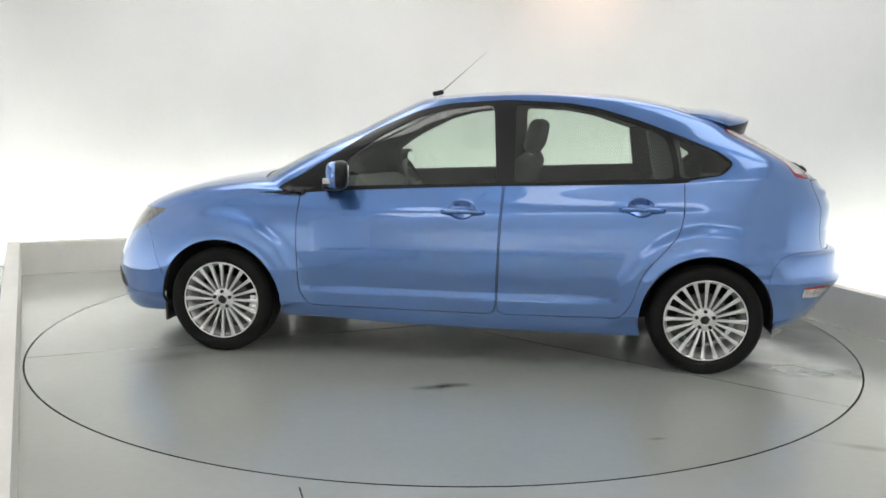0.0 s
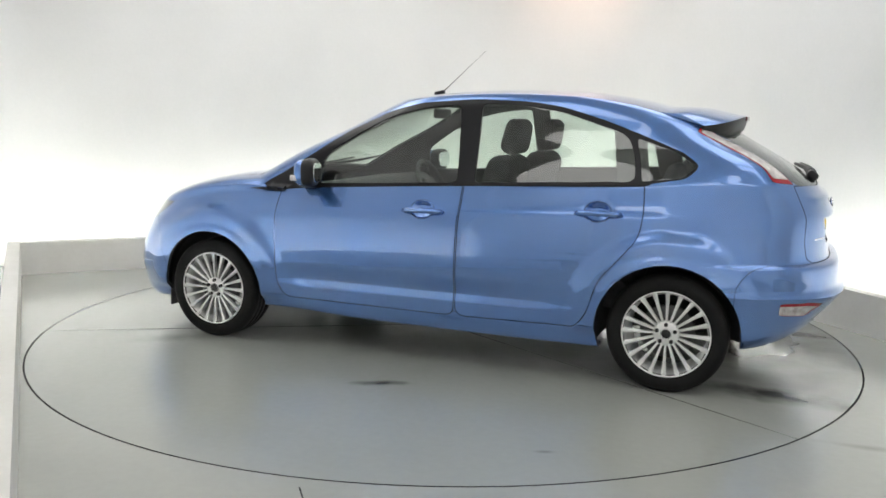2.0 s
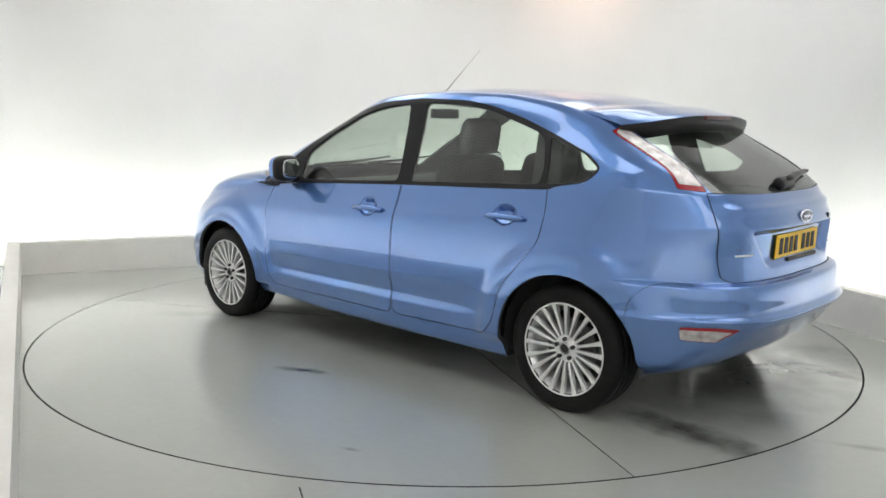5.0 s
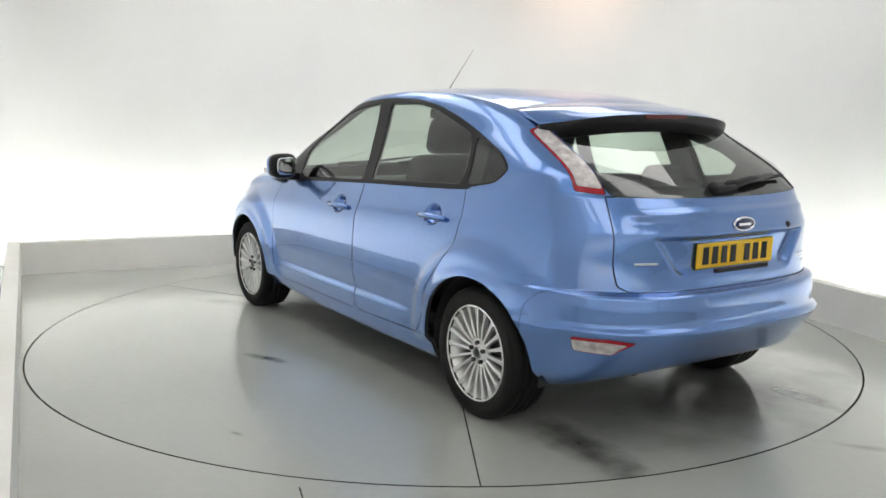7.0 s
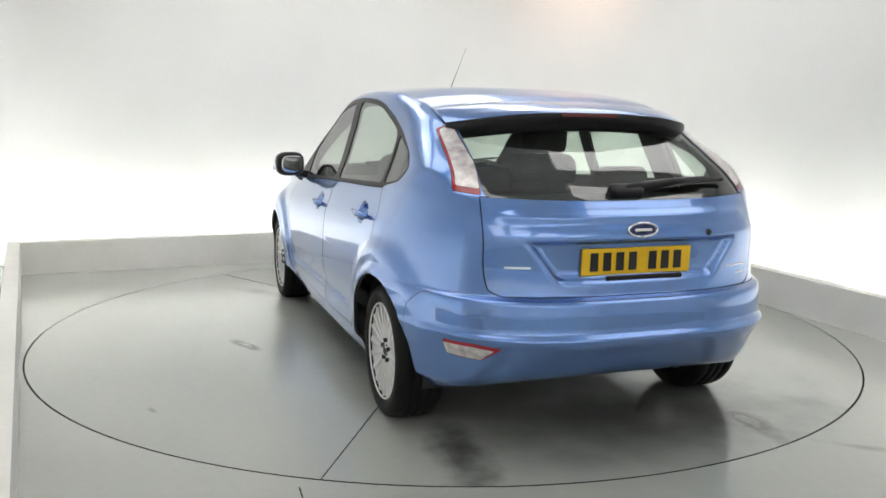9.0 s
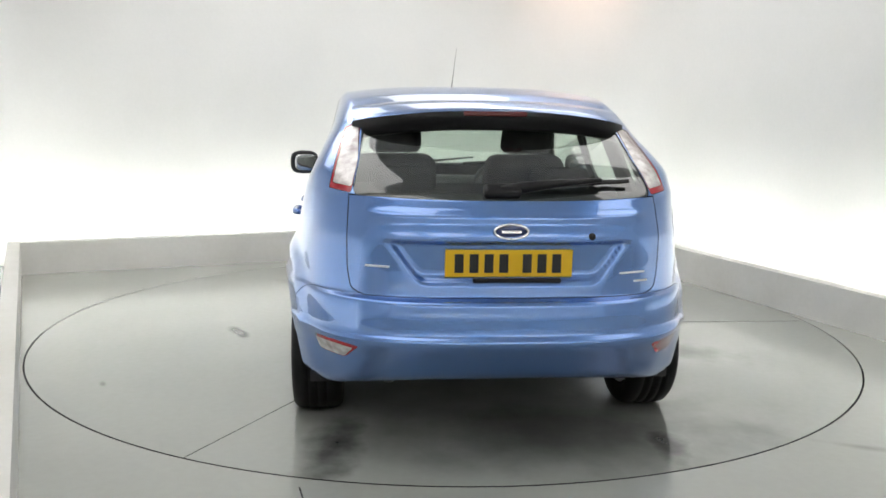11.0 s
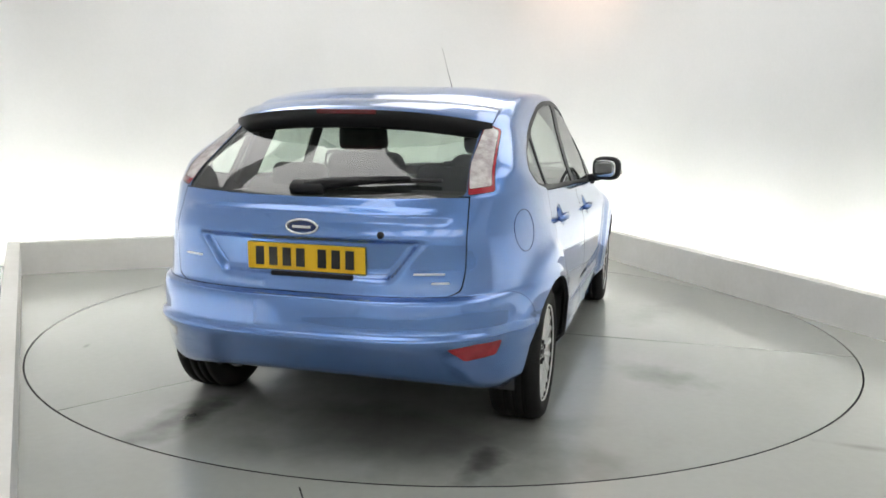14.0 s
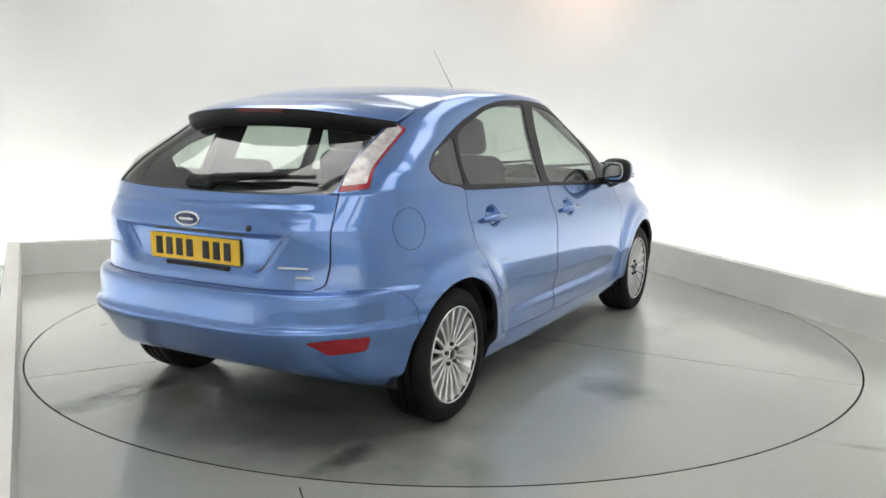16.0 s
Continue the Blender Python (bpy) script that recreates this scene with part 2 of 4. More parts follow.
def build_turntable():
    tt = tagged(new("turntable"), "round grey painted turntable set flush in the floor", "turntable")
    # three deck plates, parted by narrow joints at 30, 150 and 270 degrees
    for start in (30, 150, 270):
        bm = bmesh.new()
        n, r = 54, RADIUS - 0.006
        mid = radians(start + 60)
        tip = (0.005 * math.cos(mid), 0.005 * math.sin(mid))
        outline = [tip]
        for k in range(n + 1):
            a = radians(start + 120 * k / n)
            sx, sy = (-math.sin(a), math.cos(a))
            e = 0.0024 if k == 0 else -0.0024 if k == n else 0
            outline.append((r * math.cos(a) + sx * e, r * math.sin(a) + sy * e))
        hi = [bm.verts.new((x, y, 0)) for x, y in outline]
        lo = [bm.verts.new((x, y, -0.03)) for x, y in outline]
        bm.faces.new(hi)
        for k in range(len(hi)):
            j = (k + 1) % len(hi)
            bm.faces.new((lo[k], lo[j], hi[j], hi[k]))
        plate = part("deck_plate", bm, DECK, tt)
        # plate sides take a dark colour in place of shade in the gaps
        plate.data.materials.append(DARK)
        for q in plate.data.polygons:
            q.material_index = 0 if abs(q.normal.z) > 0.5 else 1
    bm = bmesh.new()
    bmesh.ops.create_cone(bm, cap_ends=True, segments=96, radius1=RADIUS - 0.03, radius2=RADIUS - 0.03, depth=0.03, matrix=Matrix.Translation((0, 0, -0.05)))
    part("base_disc", bm, DARK, tt, "dark base under the deck plates")
    return tt


turntable = build_turntable()
# ---- the car: x forward from mid-wheelbase, y to its left, z up from the ground ----
from mathutils.bvhtree import BVHTree


def flow(xs, ys):
    """A smooth curve through given values that never overshoots."""
    x, y = np.array(xs, float), np.array(ys, float)
    h, d = np.diff(x), np.diff(y) / np.diff(x)
    m = np.zeros(len(x))
    m[0], m[-1] = d[0], d[-1]
    for i in range(1, len(x) - 1):
        if d[i - 1] * d[i] > 0:
            w1, w2 = 2 * h[i] + h[i - 1], h[i] + 2 * h[i - 1]
            m[i] = (w1 + w2) / (w1 / d[i - 1] + w2 / d[i])

    def at(q):
        q = np.clip(np.asarray(q, float), x[0], x[-1])
        i = np.clip(np.searchsorted(x, q) - 1, 0, len(x) - 2)
        t = (q - x[i]) / h[i]
        return ((1 + 2 * t) * (1 - t) ** 2) * y[i] + t * (1 - t) ** 2 * h[i] * m[i] + t * t * (3 - 2 * t) * y[i + 1] + t * t * (t - 1) * h[i] * m[i + 1]
    return at


AXLE, HUB_Z, ARCH_R = 1.32, 0.291, 0.348
REAR_N, SIDE_N, FORE_N, NOSE_N = 53, 112, 34, 16
SPLIT_X = 0.85
ratios = [i * 0.74 / 40 for i in range(41)]
a0 = math.asin(0.74 ** 1.5)
ratios += [math.sin(a0 + (math.pi / 2 - a0) * i / 12) ** (2 / 3) for i in range(1, 13)]
RATIOS = np.array(ratios)
NOSE = np.array([1 - (1 - i / NOSE_N) ** 1.0 for i in range(NOSE_N + 1)])

width = flow([-2.15, -1.7, -1.6, -1.32, -0.95, -0.23, 0.5, 0.9, 1.32, 1.7, 2.2], [0.79, 0.815, 0.825, 0.862, 0.876, 0.895, 0.902, 0.905, 0.904, 0.88, 0.83])
z_low = flow([-2.13, -2.04, -1.72, -1.6, -0.95, 0.3, 0.9, 1.65, 2.0, 2.2], [0.355, 0.335, 0.235, 0.22, 0.185, 0.195, 0.215, 0.2, 0.17, 0.17])
z_char = flow([-2.05, -1.17, -0.23, 0.86, 1.0, 1.32, 1.65, 2.1], [0.875, 0.86, 0.83, 0.8, 0.79, 0.755, 0.695, 0.6])
z_waist = flow([-2.0, -1.9, -1.42, -1.18, -0.23, 0.67, 1.0, 1.3, 1.65, 1.93, 2.1], [1.01, 1.025, 1.03, 1.01, 0.97, 0.92, 0.89, 0.86, 0.8, 0.735, 0.69])
z_base = flow([-2.0, -1.9, -1.42, -1.18, -0.23, 0.67, 0.85, 0.95, 1.05, 1.2], [1.01, 1.025, 1.03, 1.01, 0.97, 0.92, float(z_waist(0.85)), 0.905, 0.945, 0.985])
waist_w = flow([-2.1, -1.7, -1.5, -1.2, -0.23, 0.9, 1.32, 1.7, 2.2], [0.745, 0.778, 0.793, 0.81, 0.826, 0.822, 0.81, 0.785, 0.735])
roof_c = flow([-1.5, -1.26, -1.04, -0.74, -0.41, -0.11, 0.13, 0.25, 0.4], [1.335, 1.388, 1.442, 1.48, 1.489, 1.48, 1.457, 1.437, 1.392])


def ring(xr, lr, nr, xf, lf, nf, y_of, z_of, split=SPLIT_X):
    """Half an outline of the car from its rear centre round its left side to its front centre."""
    pts = []
    for q in RATIOS:
        x = xr + lr * (1 - (1 - min(q, 1.0) ** nr) ** (1 / nr))
        pts.append((x, float(y_of(x)) * q))
    for i in range(1, SIDE_N + 1):
        x = xr + lr + (split - xr - lr) * i / SIDE_N
        pts.append((x, float(y_of(x))))
    for i in range(1, FORE_N + 1):
        x = split + (xf - lf - split) * i / FORE_N
        pts.append((x, float(y_of(x))))
    for i in range(1, NOSE_N + 1):
        a = math.pi / 2 * (1 - i / NOSE_N)
        x = xf - lf * (1 - math.cos(a) ** (2 / nf))
        pts.append((x, float(y_of(x)) * max(0.0, math.sin(a)) ** (2 / nf)))
    return np.array([(x, y, float(z_of(x, y))) for x, y in pts])


crease_dy = flow([-2.1, -1.5, -1.1, 2.2], [-0.0235, -0.0235, -0.031, -0.031])


def lower_ring(z_of, dy, xr, xf):
    return ring(xr, 0.75, 3.15, xf, 0.6, 2.55, lambda x: width(x) + (dy if isinstance(dy, float) else dy(x)), z_of)


def below(z, k):
    return lambda x, y: min(z, float(z_char(x)) - k)


def sheet(rings, steps):
    """Dense rows through rings of points."""
    rings = np.array(rings)
    gaps = np.linalg.norm(np.diff(rings, axis=0), axis=2).mean(axis=1)
    knots = np.concatenate([[0], np.cumsum(gaps)])
    rows = np.concatenate([knots[i] + gaps[i] * np.arange(s) / s for i, s in enumerate(steps)] + [[knots[-1]]])
    out = np.empty((len(rows), rings.shape[1], 3))
    for c in range(rings.shape[1]):
        for k in range(3):
            out[:, c, k] = flow(knots, rings[:, c, k])(rows)
    return out


def smoothstep(a, b, v):
    t = np.clip((v - a) / (b - a), 0, 1)
    return t * t * (3 - 2 * t)


LOWER, CABIN, BONNET = 1, 2, 3


def body_surface():
    low = [
        lower_ring(lambda x, y: z_low(x), -0.12, -1.9, 2.02),
        lower_ring(lambda x, y: z_low(x), -0.052, -2.0, 2.12),
        lower_ring(lambda x, y: z_low(x) + 0.05, -0.03, -2.055, 2.17),
        lower_ring(lambda x, y: max(min(0.42, float(z_char(x)) - 0.28), float(z_low(x)) + 0.085), -0.009, -2.088, 2.195),
        lower_ring(below(0.5, 0.22), 0.0, -2.136, 2.2),
        lower_ring(below(0.518, 0.2), 0.0, -2.11, 2.2),
        lower_ring(below(0.6, 0.16), 0.001, -2.105, 2.19),
        lower_ring(below(0.638, 0.13), 0.0, -2.095, 2.185),
        lower_ring(below(0.655, 0.1), -0.001, -2.048, 2.175),
        lower_ring(below(0.75, 0.05), -0.006, -2.043, 2.15),
        lower_ring(lambda x, y: z_char(x), -0.021, -2.052, 2.125),
        lower_ring(lambda x, y: z_char(x) + 0.02, crease_dy, -2.046, 2.12),
        ring(-1.965, 0.6, 3.1, 2.09, 0.6, 2.55, waist_w, lambda x, y: z_waist(x)),
    ]
    a = sheet(low, (2, 3, 14, 8, 2, 5, 3, 3, 9, 13, 2, 12))
    # flared wheel arches
    for xw in (AXLE, -AXLE):
        d = np.hypot(a[:, :, 0] - xw, a[:, :, 2] - HUB_Z)
        a[:, :, 1] += np.where((d < 0.6) & (a[:, :, 1] > 0.55), 0.026 * (1 - smoothstep(0.44, 0.525, d)) * smoothstep(0.24, 0.3, a[:, :, 2]), 0)
        # rolled lip round the opening
        a[:, :, 1] += np.where((d < 0.5) & (a[:, :, 1] > 0.55), 0.009 * (1 - smoothstep(0.365, 0.4, d)) * smoothstep(0.24, 0.3, a[:, :, 2]), 0)
    # lower door scoop between the arches
    fade = smoothstep(-0.95, -0.6, a[:, :, 0]) * (1 - smoothstep(0.6, 0.95, a[:, :, 0]))
    a[:, :, 1] -= np.where(a[:, :, 1] > 0.55, 0.012 * fade * np.exp(-((a[:, :, 2] - 0.4) / np.where(a[:, :, 2] > 0.4, 0.075, 0.026)) ** 2), 0)
    # hollows behind the door handles
    for hx, hz in ((-0.025, 0.838), (-0.96, 0.874)):
        d = np.hypot((a[:, :, 0] - hx) / 0.068, (a[:, :, 2] - hz) / 0.05)
        a[:, :, 1] -= np.where(a[:, :, 1] > 0.55, 0.024 * (1 - smoothstep(0.35, 1.0, d)), 0)
    # hollow for the number plate
    y, z = np.abs(a[:, :, 1]), a[:, :, 2]
    half = 0.33 + (z - 0.72) * 0.75
    dip = (1 - smoothstep(half, half + 0.035, y)) * smoothstep(0.69, 0.74, z) * (1 - smoothstep(0.852, 0.868, z))
    a[:, :, 0] += np.where(a[:, :, 0] < -1.9, 0.038 * dip, 0)
    # ledge over the plate, under the glass
    a[:, :, 0] -= np.where(a[:, :, 0] < -1.85, 0.016 * smoothstep(0.925, 0.962, z) * (1 - smoothstep(0.962, 0.976, z)) * (1 - smoothstep(0.5, 0.58, y)), 0)

    base = ring(-1.965, 0.6, 3.1, 1.2, 0.3, 2.8, waist_w, lambda x, y: z_base(x))
    roof_w = flow([-1.45, -1.0, -0.23, 0.3], [0.585, 0.622, 0.648, 0.63])

    def roof_z(x, y):
        return float(roof_c(x)) - 0.038 * (abs(y) / float(roof_w(x))) ** 3.0
    up = [base,
          ring(-1.83, 0.36, 3.2, 0.97, 0.38, 3.2, flow([-1.85, -1.43, -1.0, -0.23, 0.5, 1.0], [0.73, 0.765, 0.767, 0.772, 0.765, 0.73]), lambda x, y: 1.105, 0.5),
          ring(-1.575, 0.34, 3.2, 0.64, 0.42, 3.4, flow([-1.55, -1.2, -0.6, -0.23, 0.3, 0.65], [0.66, 0.698, 0.717, 0.724, 0.72, 0.695]), lambda x, y: 1.255, 0.15),
          ring(-1.43, 0.3, 3.4, 0.3, 0.4, 3.4, roof_w, roof_z, -0.15)]
    edge = up[-1]
    for t in (0.07, 0.25, 0.6, 1.0):
        row = []
        for x, y, z in edge:
            xc = min(max(x, -1.1), 0.0)
            x2, y2 = x + (xc - x) * t, y * (1 - t)
            row.append((x2, y2, roof_z(x2, y2)))
        up.append(np.array(row))
    b = sheet(up, (6, 6, 6, 3, 3, 4, 4))
    # bonnet, from the wings' crest to the foot of the windscreen
    first = REAR_N + SIDE_N - 1
    lo, hi = a[-1, first:], b[0, first:]
    c = []
    for i in range(15):
        t = i / 14
        row = lo * (1 - t) + hi * t
        row[:, 2] += 0.22 * t ** 0.6 * (1 - t) * np.linalg.norm(hi - lo, axis=1) / 0.94
        c.append(row)
    bm = bmesh.new()
    tag = bm.faces.layers.int.new("region")
    for grid, region in ((a, LOWER), (b, CABIN), (np.array(c), BONNET)):
        vs = [[bm.verts.new(p) for p in row] for row in grid]
        for i in range(len(vs) - 1):
            for j in range(len(vs[0]) - 1):
                bm.faces.new((vs[i][j], vs[i + 1][j], vs[i + 1][j + 1], vs[i][j + 1]))[tag] = region
    bmesh.ops.remove_doubles(bm, verts=bm.verts[:], dist=0.0004)
    bmesh.ops.dissolve_degenerate(bm, edges=bm.edges[:], dist=0.0001)
    bm.normal_update()
    if sum(f.normal.y * f.calc_area() for f in bm.faces) < 0:
        bmesh.ops.reverse_faces(bm, faces=bm.faces[:])
    return bm


PLANE = {"side": (0, 2), "end": (1, 2), "top": (0, 1)}


def score(bm, outline, view, wanted):
    """Cut the faces along an outline, seen from the side, an end or above."""
    i, j = PLANE[view]
    lone = ({0, 1, 2} - {i, j}).pop()
    xs, ys = [p[0] for p in outline], [p[1] for p in outline]
    lo, hi = (min(xs) - 0.05, min(ys) - 0.05), (max(xs) + 0.05, max(ys) + 0.05)
    tag = bm.faces.layers.int.active
    pool = []
    for f in bm.faces:
        c = f.calc_center_median()
        if lo[0] < c[i] < hi[0] and lo[1] < c[j] < hi[1] and wanted(c, f[tag]):
            pool.append(f)
    for (ax, ay), (bx, by) in zip(outline, outline[1:] + outline[:1]):
        ln = math.hypot(bx - ax, by - ay)
        if ln < 1e-6:
            continue
        nx, ny = -(by - ay) / ln, (bx - ax) / ln
        hit = []
        pool = [f for f in pool if f.is_valid]
        for f in pool:
            ds, ss = [], []
            for v in f.verts:
                px, py = v.co[i] - ax, v.co[j] - ay
                ds.append(px * nx + py * ny)
                ss.append(px * ny - py * nx)
            if min(ds) < -1e-5 and max(ds) > 1e-5 and max(ss) > -0.001 and min(ss) < ln + 0.001:
                hit.append(f)
        if not hit:
            continue
        co, no = [0, 0, 0], [0, 0, 0]
        co[i], co[j], no[i], no[j] = ax, ay, nx, ny
        geom = set(hit)
        for f in hit:
            geom.update(f.edges)
            geom.update(f.verts)
        got = bmesh.ops.bisect_plane(bm, geom=list(geom), dist=1e-5, plane_co=co, plane_no=no)
        pool += [g for g in got["geom"] if isinstance(g, bmesh.types.BMFace) and g not in hit]


def inside(poly, x, y):
    odd = False
    for (ax, ay), (bx, by) in zip(poly, poly[1:] + poly[:1]):
        if (ay > y) != (by > y) and x < (bx - ax) * (y - ay) / (by - ay) + ax:
            odd = not odd
    return odd


def rounded(pts, r=0.02, steps=4):
    """A closed outline with its corners rounded."""
    out = []
    n = len(pts)
    for k in range(n):
        a, b, c = Vector(pts[k - 1]), Vector(pts[k]), Vector(pts[(k + 1) % n])
        d = min(r, (a - b).length * 0.4, (c - b).length * 0.4)
        p, q = b + (a - b).normalized() * d, b + (c - b).normalized() * d
        for s in range(steps + 1):
            t = s / steps
            out.append(tuple(p * (1 - t) ** 2 + b * 2 * t * (1 - t) + q * t * t))
    return out


def handle_cup(x, z):
    return [(x + 0.066 * math.cos(math.pi * k / 12), z + 0.006 + 0.048 * math.sin(math.pi * k / 12)) for k in range(24)]


def arch(xw):
    return [(xw + ARCH_R * math.cos(2 * math.pi * k / 40), HUB_Z + ARCH_R * math.sin(2 * math.pi * k / 40)) for k in range(40)]


side_low = lambda c, g: g == LOWER and c.y > 0.45
side_up = lambda c, g: g == CABIN and c.y > 0.3
rear_low = lambda c, g: g == LOWER and c.x < -1.7
rear_up = lambda c, g: g == CABIN and c.x < -1.2
front_up = lambda c, g: g == CABIN and c.x > -0.1

# outlines: name, view, which faces, points; the first that holds a face names it
OUTLINES = [
    ("arch_hole", "side", lambda c, g: g == LOWER and c.y > 0.45, arch(AXLE)),
    ("arch_hole", "side", lambda c, g: g == LOWER and c.y > 0.45, arch(-AXLE)),
    ("headlight", "side", lambda c, g: g in (LOWER, BONNET) and c.x > 1.6, rounded([(1.68, 0.785), (1.93, 0.775), (2.18, 0.665), (2.18, 0.61), (1.97, 0.622), (1.82, 0.69)], 0.03)),
    ("front_fog_recess", "side", lambda c, g: g == LOWER and c.x > 1.8 and c.y > 0.3, rounded([(1.96, 0.3), (2.13, 0.33), (2.15, 0.43), (2.02, 0.41)], 0.03)),
    ("front_handle_recess", "side", side_low, handle_cup(-0.025, 0.832)),
    ("rear_handle_recess", "side", side_low, handle_cup(-0.96, 0.868)),
    ("front_door", "side", side_low, rounded([(0.87, 1.1), (0.885, 0.63), (0.865, 0.37), (0.82, 0.285), (-0.215, 0.278), (-0.222, 0.55), (-0.228, 0.78), (-0.247, 1.1)], 0.05)),
    ("rear_door", "side", side_low, rounded([(-0.253, 1.1), (-0.234, 0.78), (-0.228, 0.55), (-0.221, 0.278), (-0.87, 0.285), (-0.93, 0.36), (-0.985, 0.54), (-1.08, 0.645), (-1.165, 0.75), (-1.185, 0.86), (-1.175, 1.1)], 0.06)),
    ("rear_reflector", "end", rear_low, rounded([(0.593, 0.449), (0.66, 0.458), (0.741, 0.458), (0.7215, 0.411), (0.624, 0.4035)], 0.006)),
    ("rear_reflector_edge", "end", rear_low, rounded([(0.57, 0.462), (0.66, 0.474), (0.745, 0.472), (0.722, 0.41), (0.622, 0.402)], 0.01)),
    ("tailgate", "end", lambda c, g: g == LOWER and c.x < -1.72, rounded([(-0.3, 0.652), (0.56, 0.652), (0.602, 0.672), (0.615, 0.75), (0.616, 0.88), (0.6, 1.2), (-0.3, 1.2)], 0.02)),
    ("rear_bumper", "side", lambda c, g: g == LOWER and c.x < -1.5, rounded([(-1.6, 0.0), (-1.63, 0.56), (-1.69, 0.63), (-1.76, 0.652), (-2.4, 0.652), (-2.4, 0.0)], 0.04)),
    ("front_bumper", "side", lambda c, g: g == LOWER and c.x > 1.5, rounded([(1.62, 0.0), (1.655, 0.42), (1.74, 0.62), (1.8, 0.69), (2.4, 0.69), (2.4, 0.0)], 0.04)),
    ("sill", "side", side_low, [(1.0, 0.05), (1.0, 0.3), (-1.02, 0.3), (-1.02, 0.05)]),
    ("front_window", "side", side_up, rounded([(0.64, 0.945), (-0.2, 0.985), (-0.17, 1.394), (0.06, 1.37), (0.24, 1.325), (0.44, 1.225), (0.62, 1.1)], 0.035)),
    ("rear_side_window", "side", side_up, rounded([(-0.295, 0.99), (-1.125, 1.028), (-1.118, 1.12), (-1.085, 1.225), (-1.04, 1.262), (-0.73, 1.362), (-0.55, 1.39), (-0.29, 1.4)], 0.035)),
    ("quarter_window", "side", side_up, rounded([(-1.16, 1.03), (-1.35, 1.052), (-1.412, 1.11), (-1.32, 1.174), (-1.115, 1.24), (-1.142, 1.14)], 0.02)),
    ("window_surround", "side", side_up, rounded([(1.06, 0.86), (0.5, 0.9), (-0.23, 0.94), (-1.18, 0.985), (-1.2, 1.02), (-1.37, 1.05), (-1.43, 1.11), (-1.35, 1.17), (-1.14, 1.252), (-0.94, 1.325), (-0.73, 1.385), (-0.55, 1.412), (-0.25, 1.422), (0.06, 1.402), (0.25, 1.358), (0.5, 1.248), (0.7, 1.115), (0.88, 1.0), (1.0, 0.935)], 0.05)),
    ("rear_window", "end", rear_up, rounded([(-0.3, 0.9), (0.585, 1.028), (0.592, 1.05), (0.569, 1.15), (0.553, 1.3), (0.45, 1.318), (-0.3, 1.34)], 0.012)),
    ("tail_lamp", "end", rear_up, rounded([(0.599, 1.053), (0.673, 1.063), (0.654, 1.15), (0.624, 1.272), (0.57, 1.302), (0.574, 1.15)], 0.008)),
    ("tail_lamp_edge", "end", rear_up, rounded([(0.6, 1.03), (0.688, 1.042), (0.665, 1.15), (0.633, 1.276), (0.565, 1.304), (0.573, 1.15)], 0.01)),
    ("windscreen", "end", front_up, rounded([(-0.3, 0.9), (0.7, 0.9), (0.655, 1.1), (0.6, 1.25), (0.52, 1.4), (-0.3, 1.44)], 0.04)),
    ("bonnet", "top", lambda c, g: g == BONNET, rounded([(1.26, -0.3), (1.2, 0.4), (1.06, 0.655), (1.4, 0.67), (1.75, 0.6), (1.98, 0.36), (2.04, -0.3)], 0.06)),
    ("cowl", "top", lambda c, g: g == BONNET, [(1.258, -0.3), (1.198, 0.4), (1.09, 0.6), (1.0, 0.6), (0.85, 0.5), (1.0, -0.3)]),
]
BOTH = {"tailgate", "rear_bumper", "front_bumper", "rear_window", "windscreen", "bonnet", "cowl", "body_shell"}


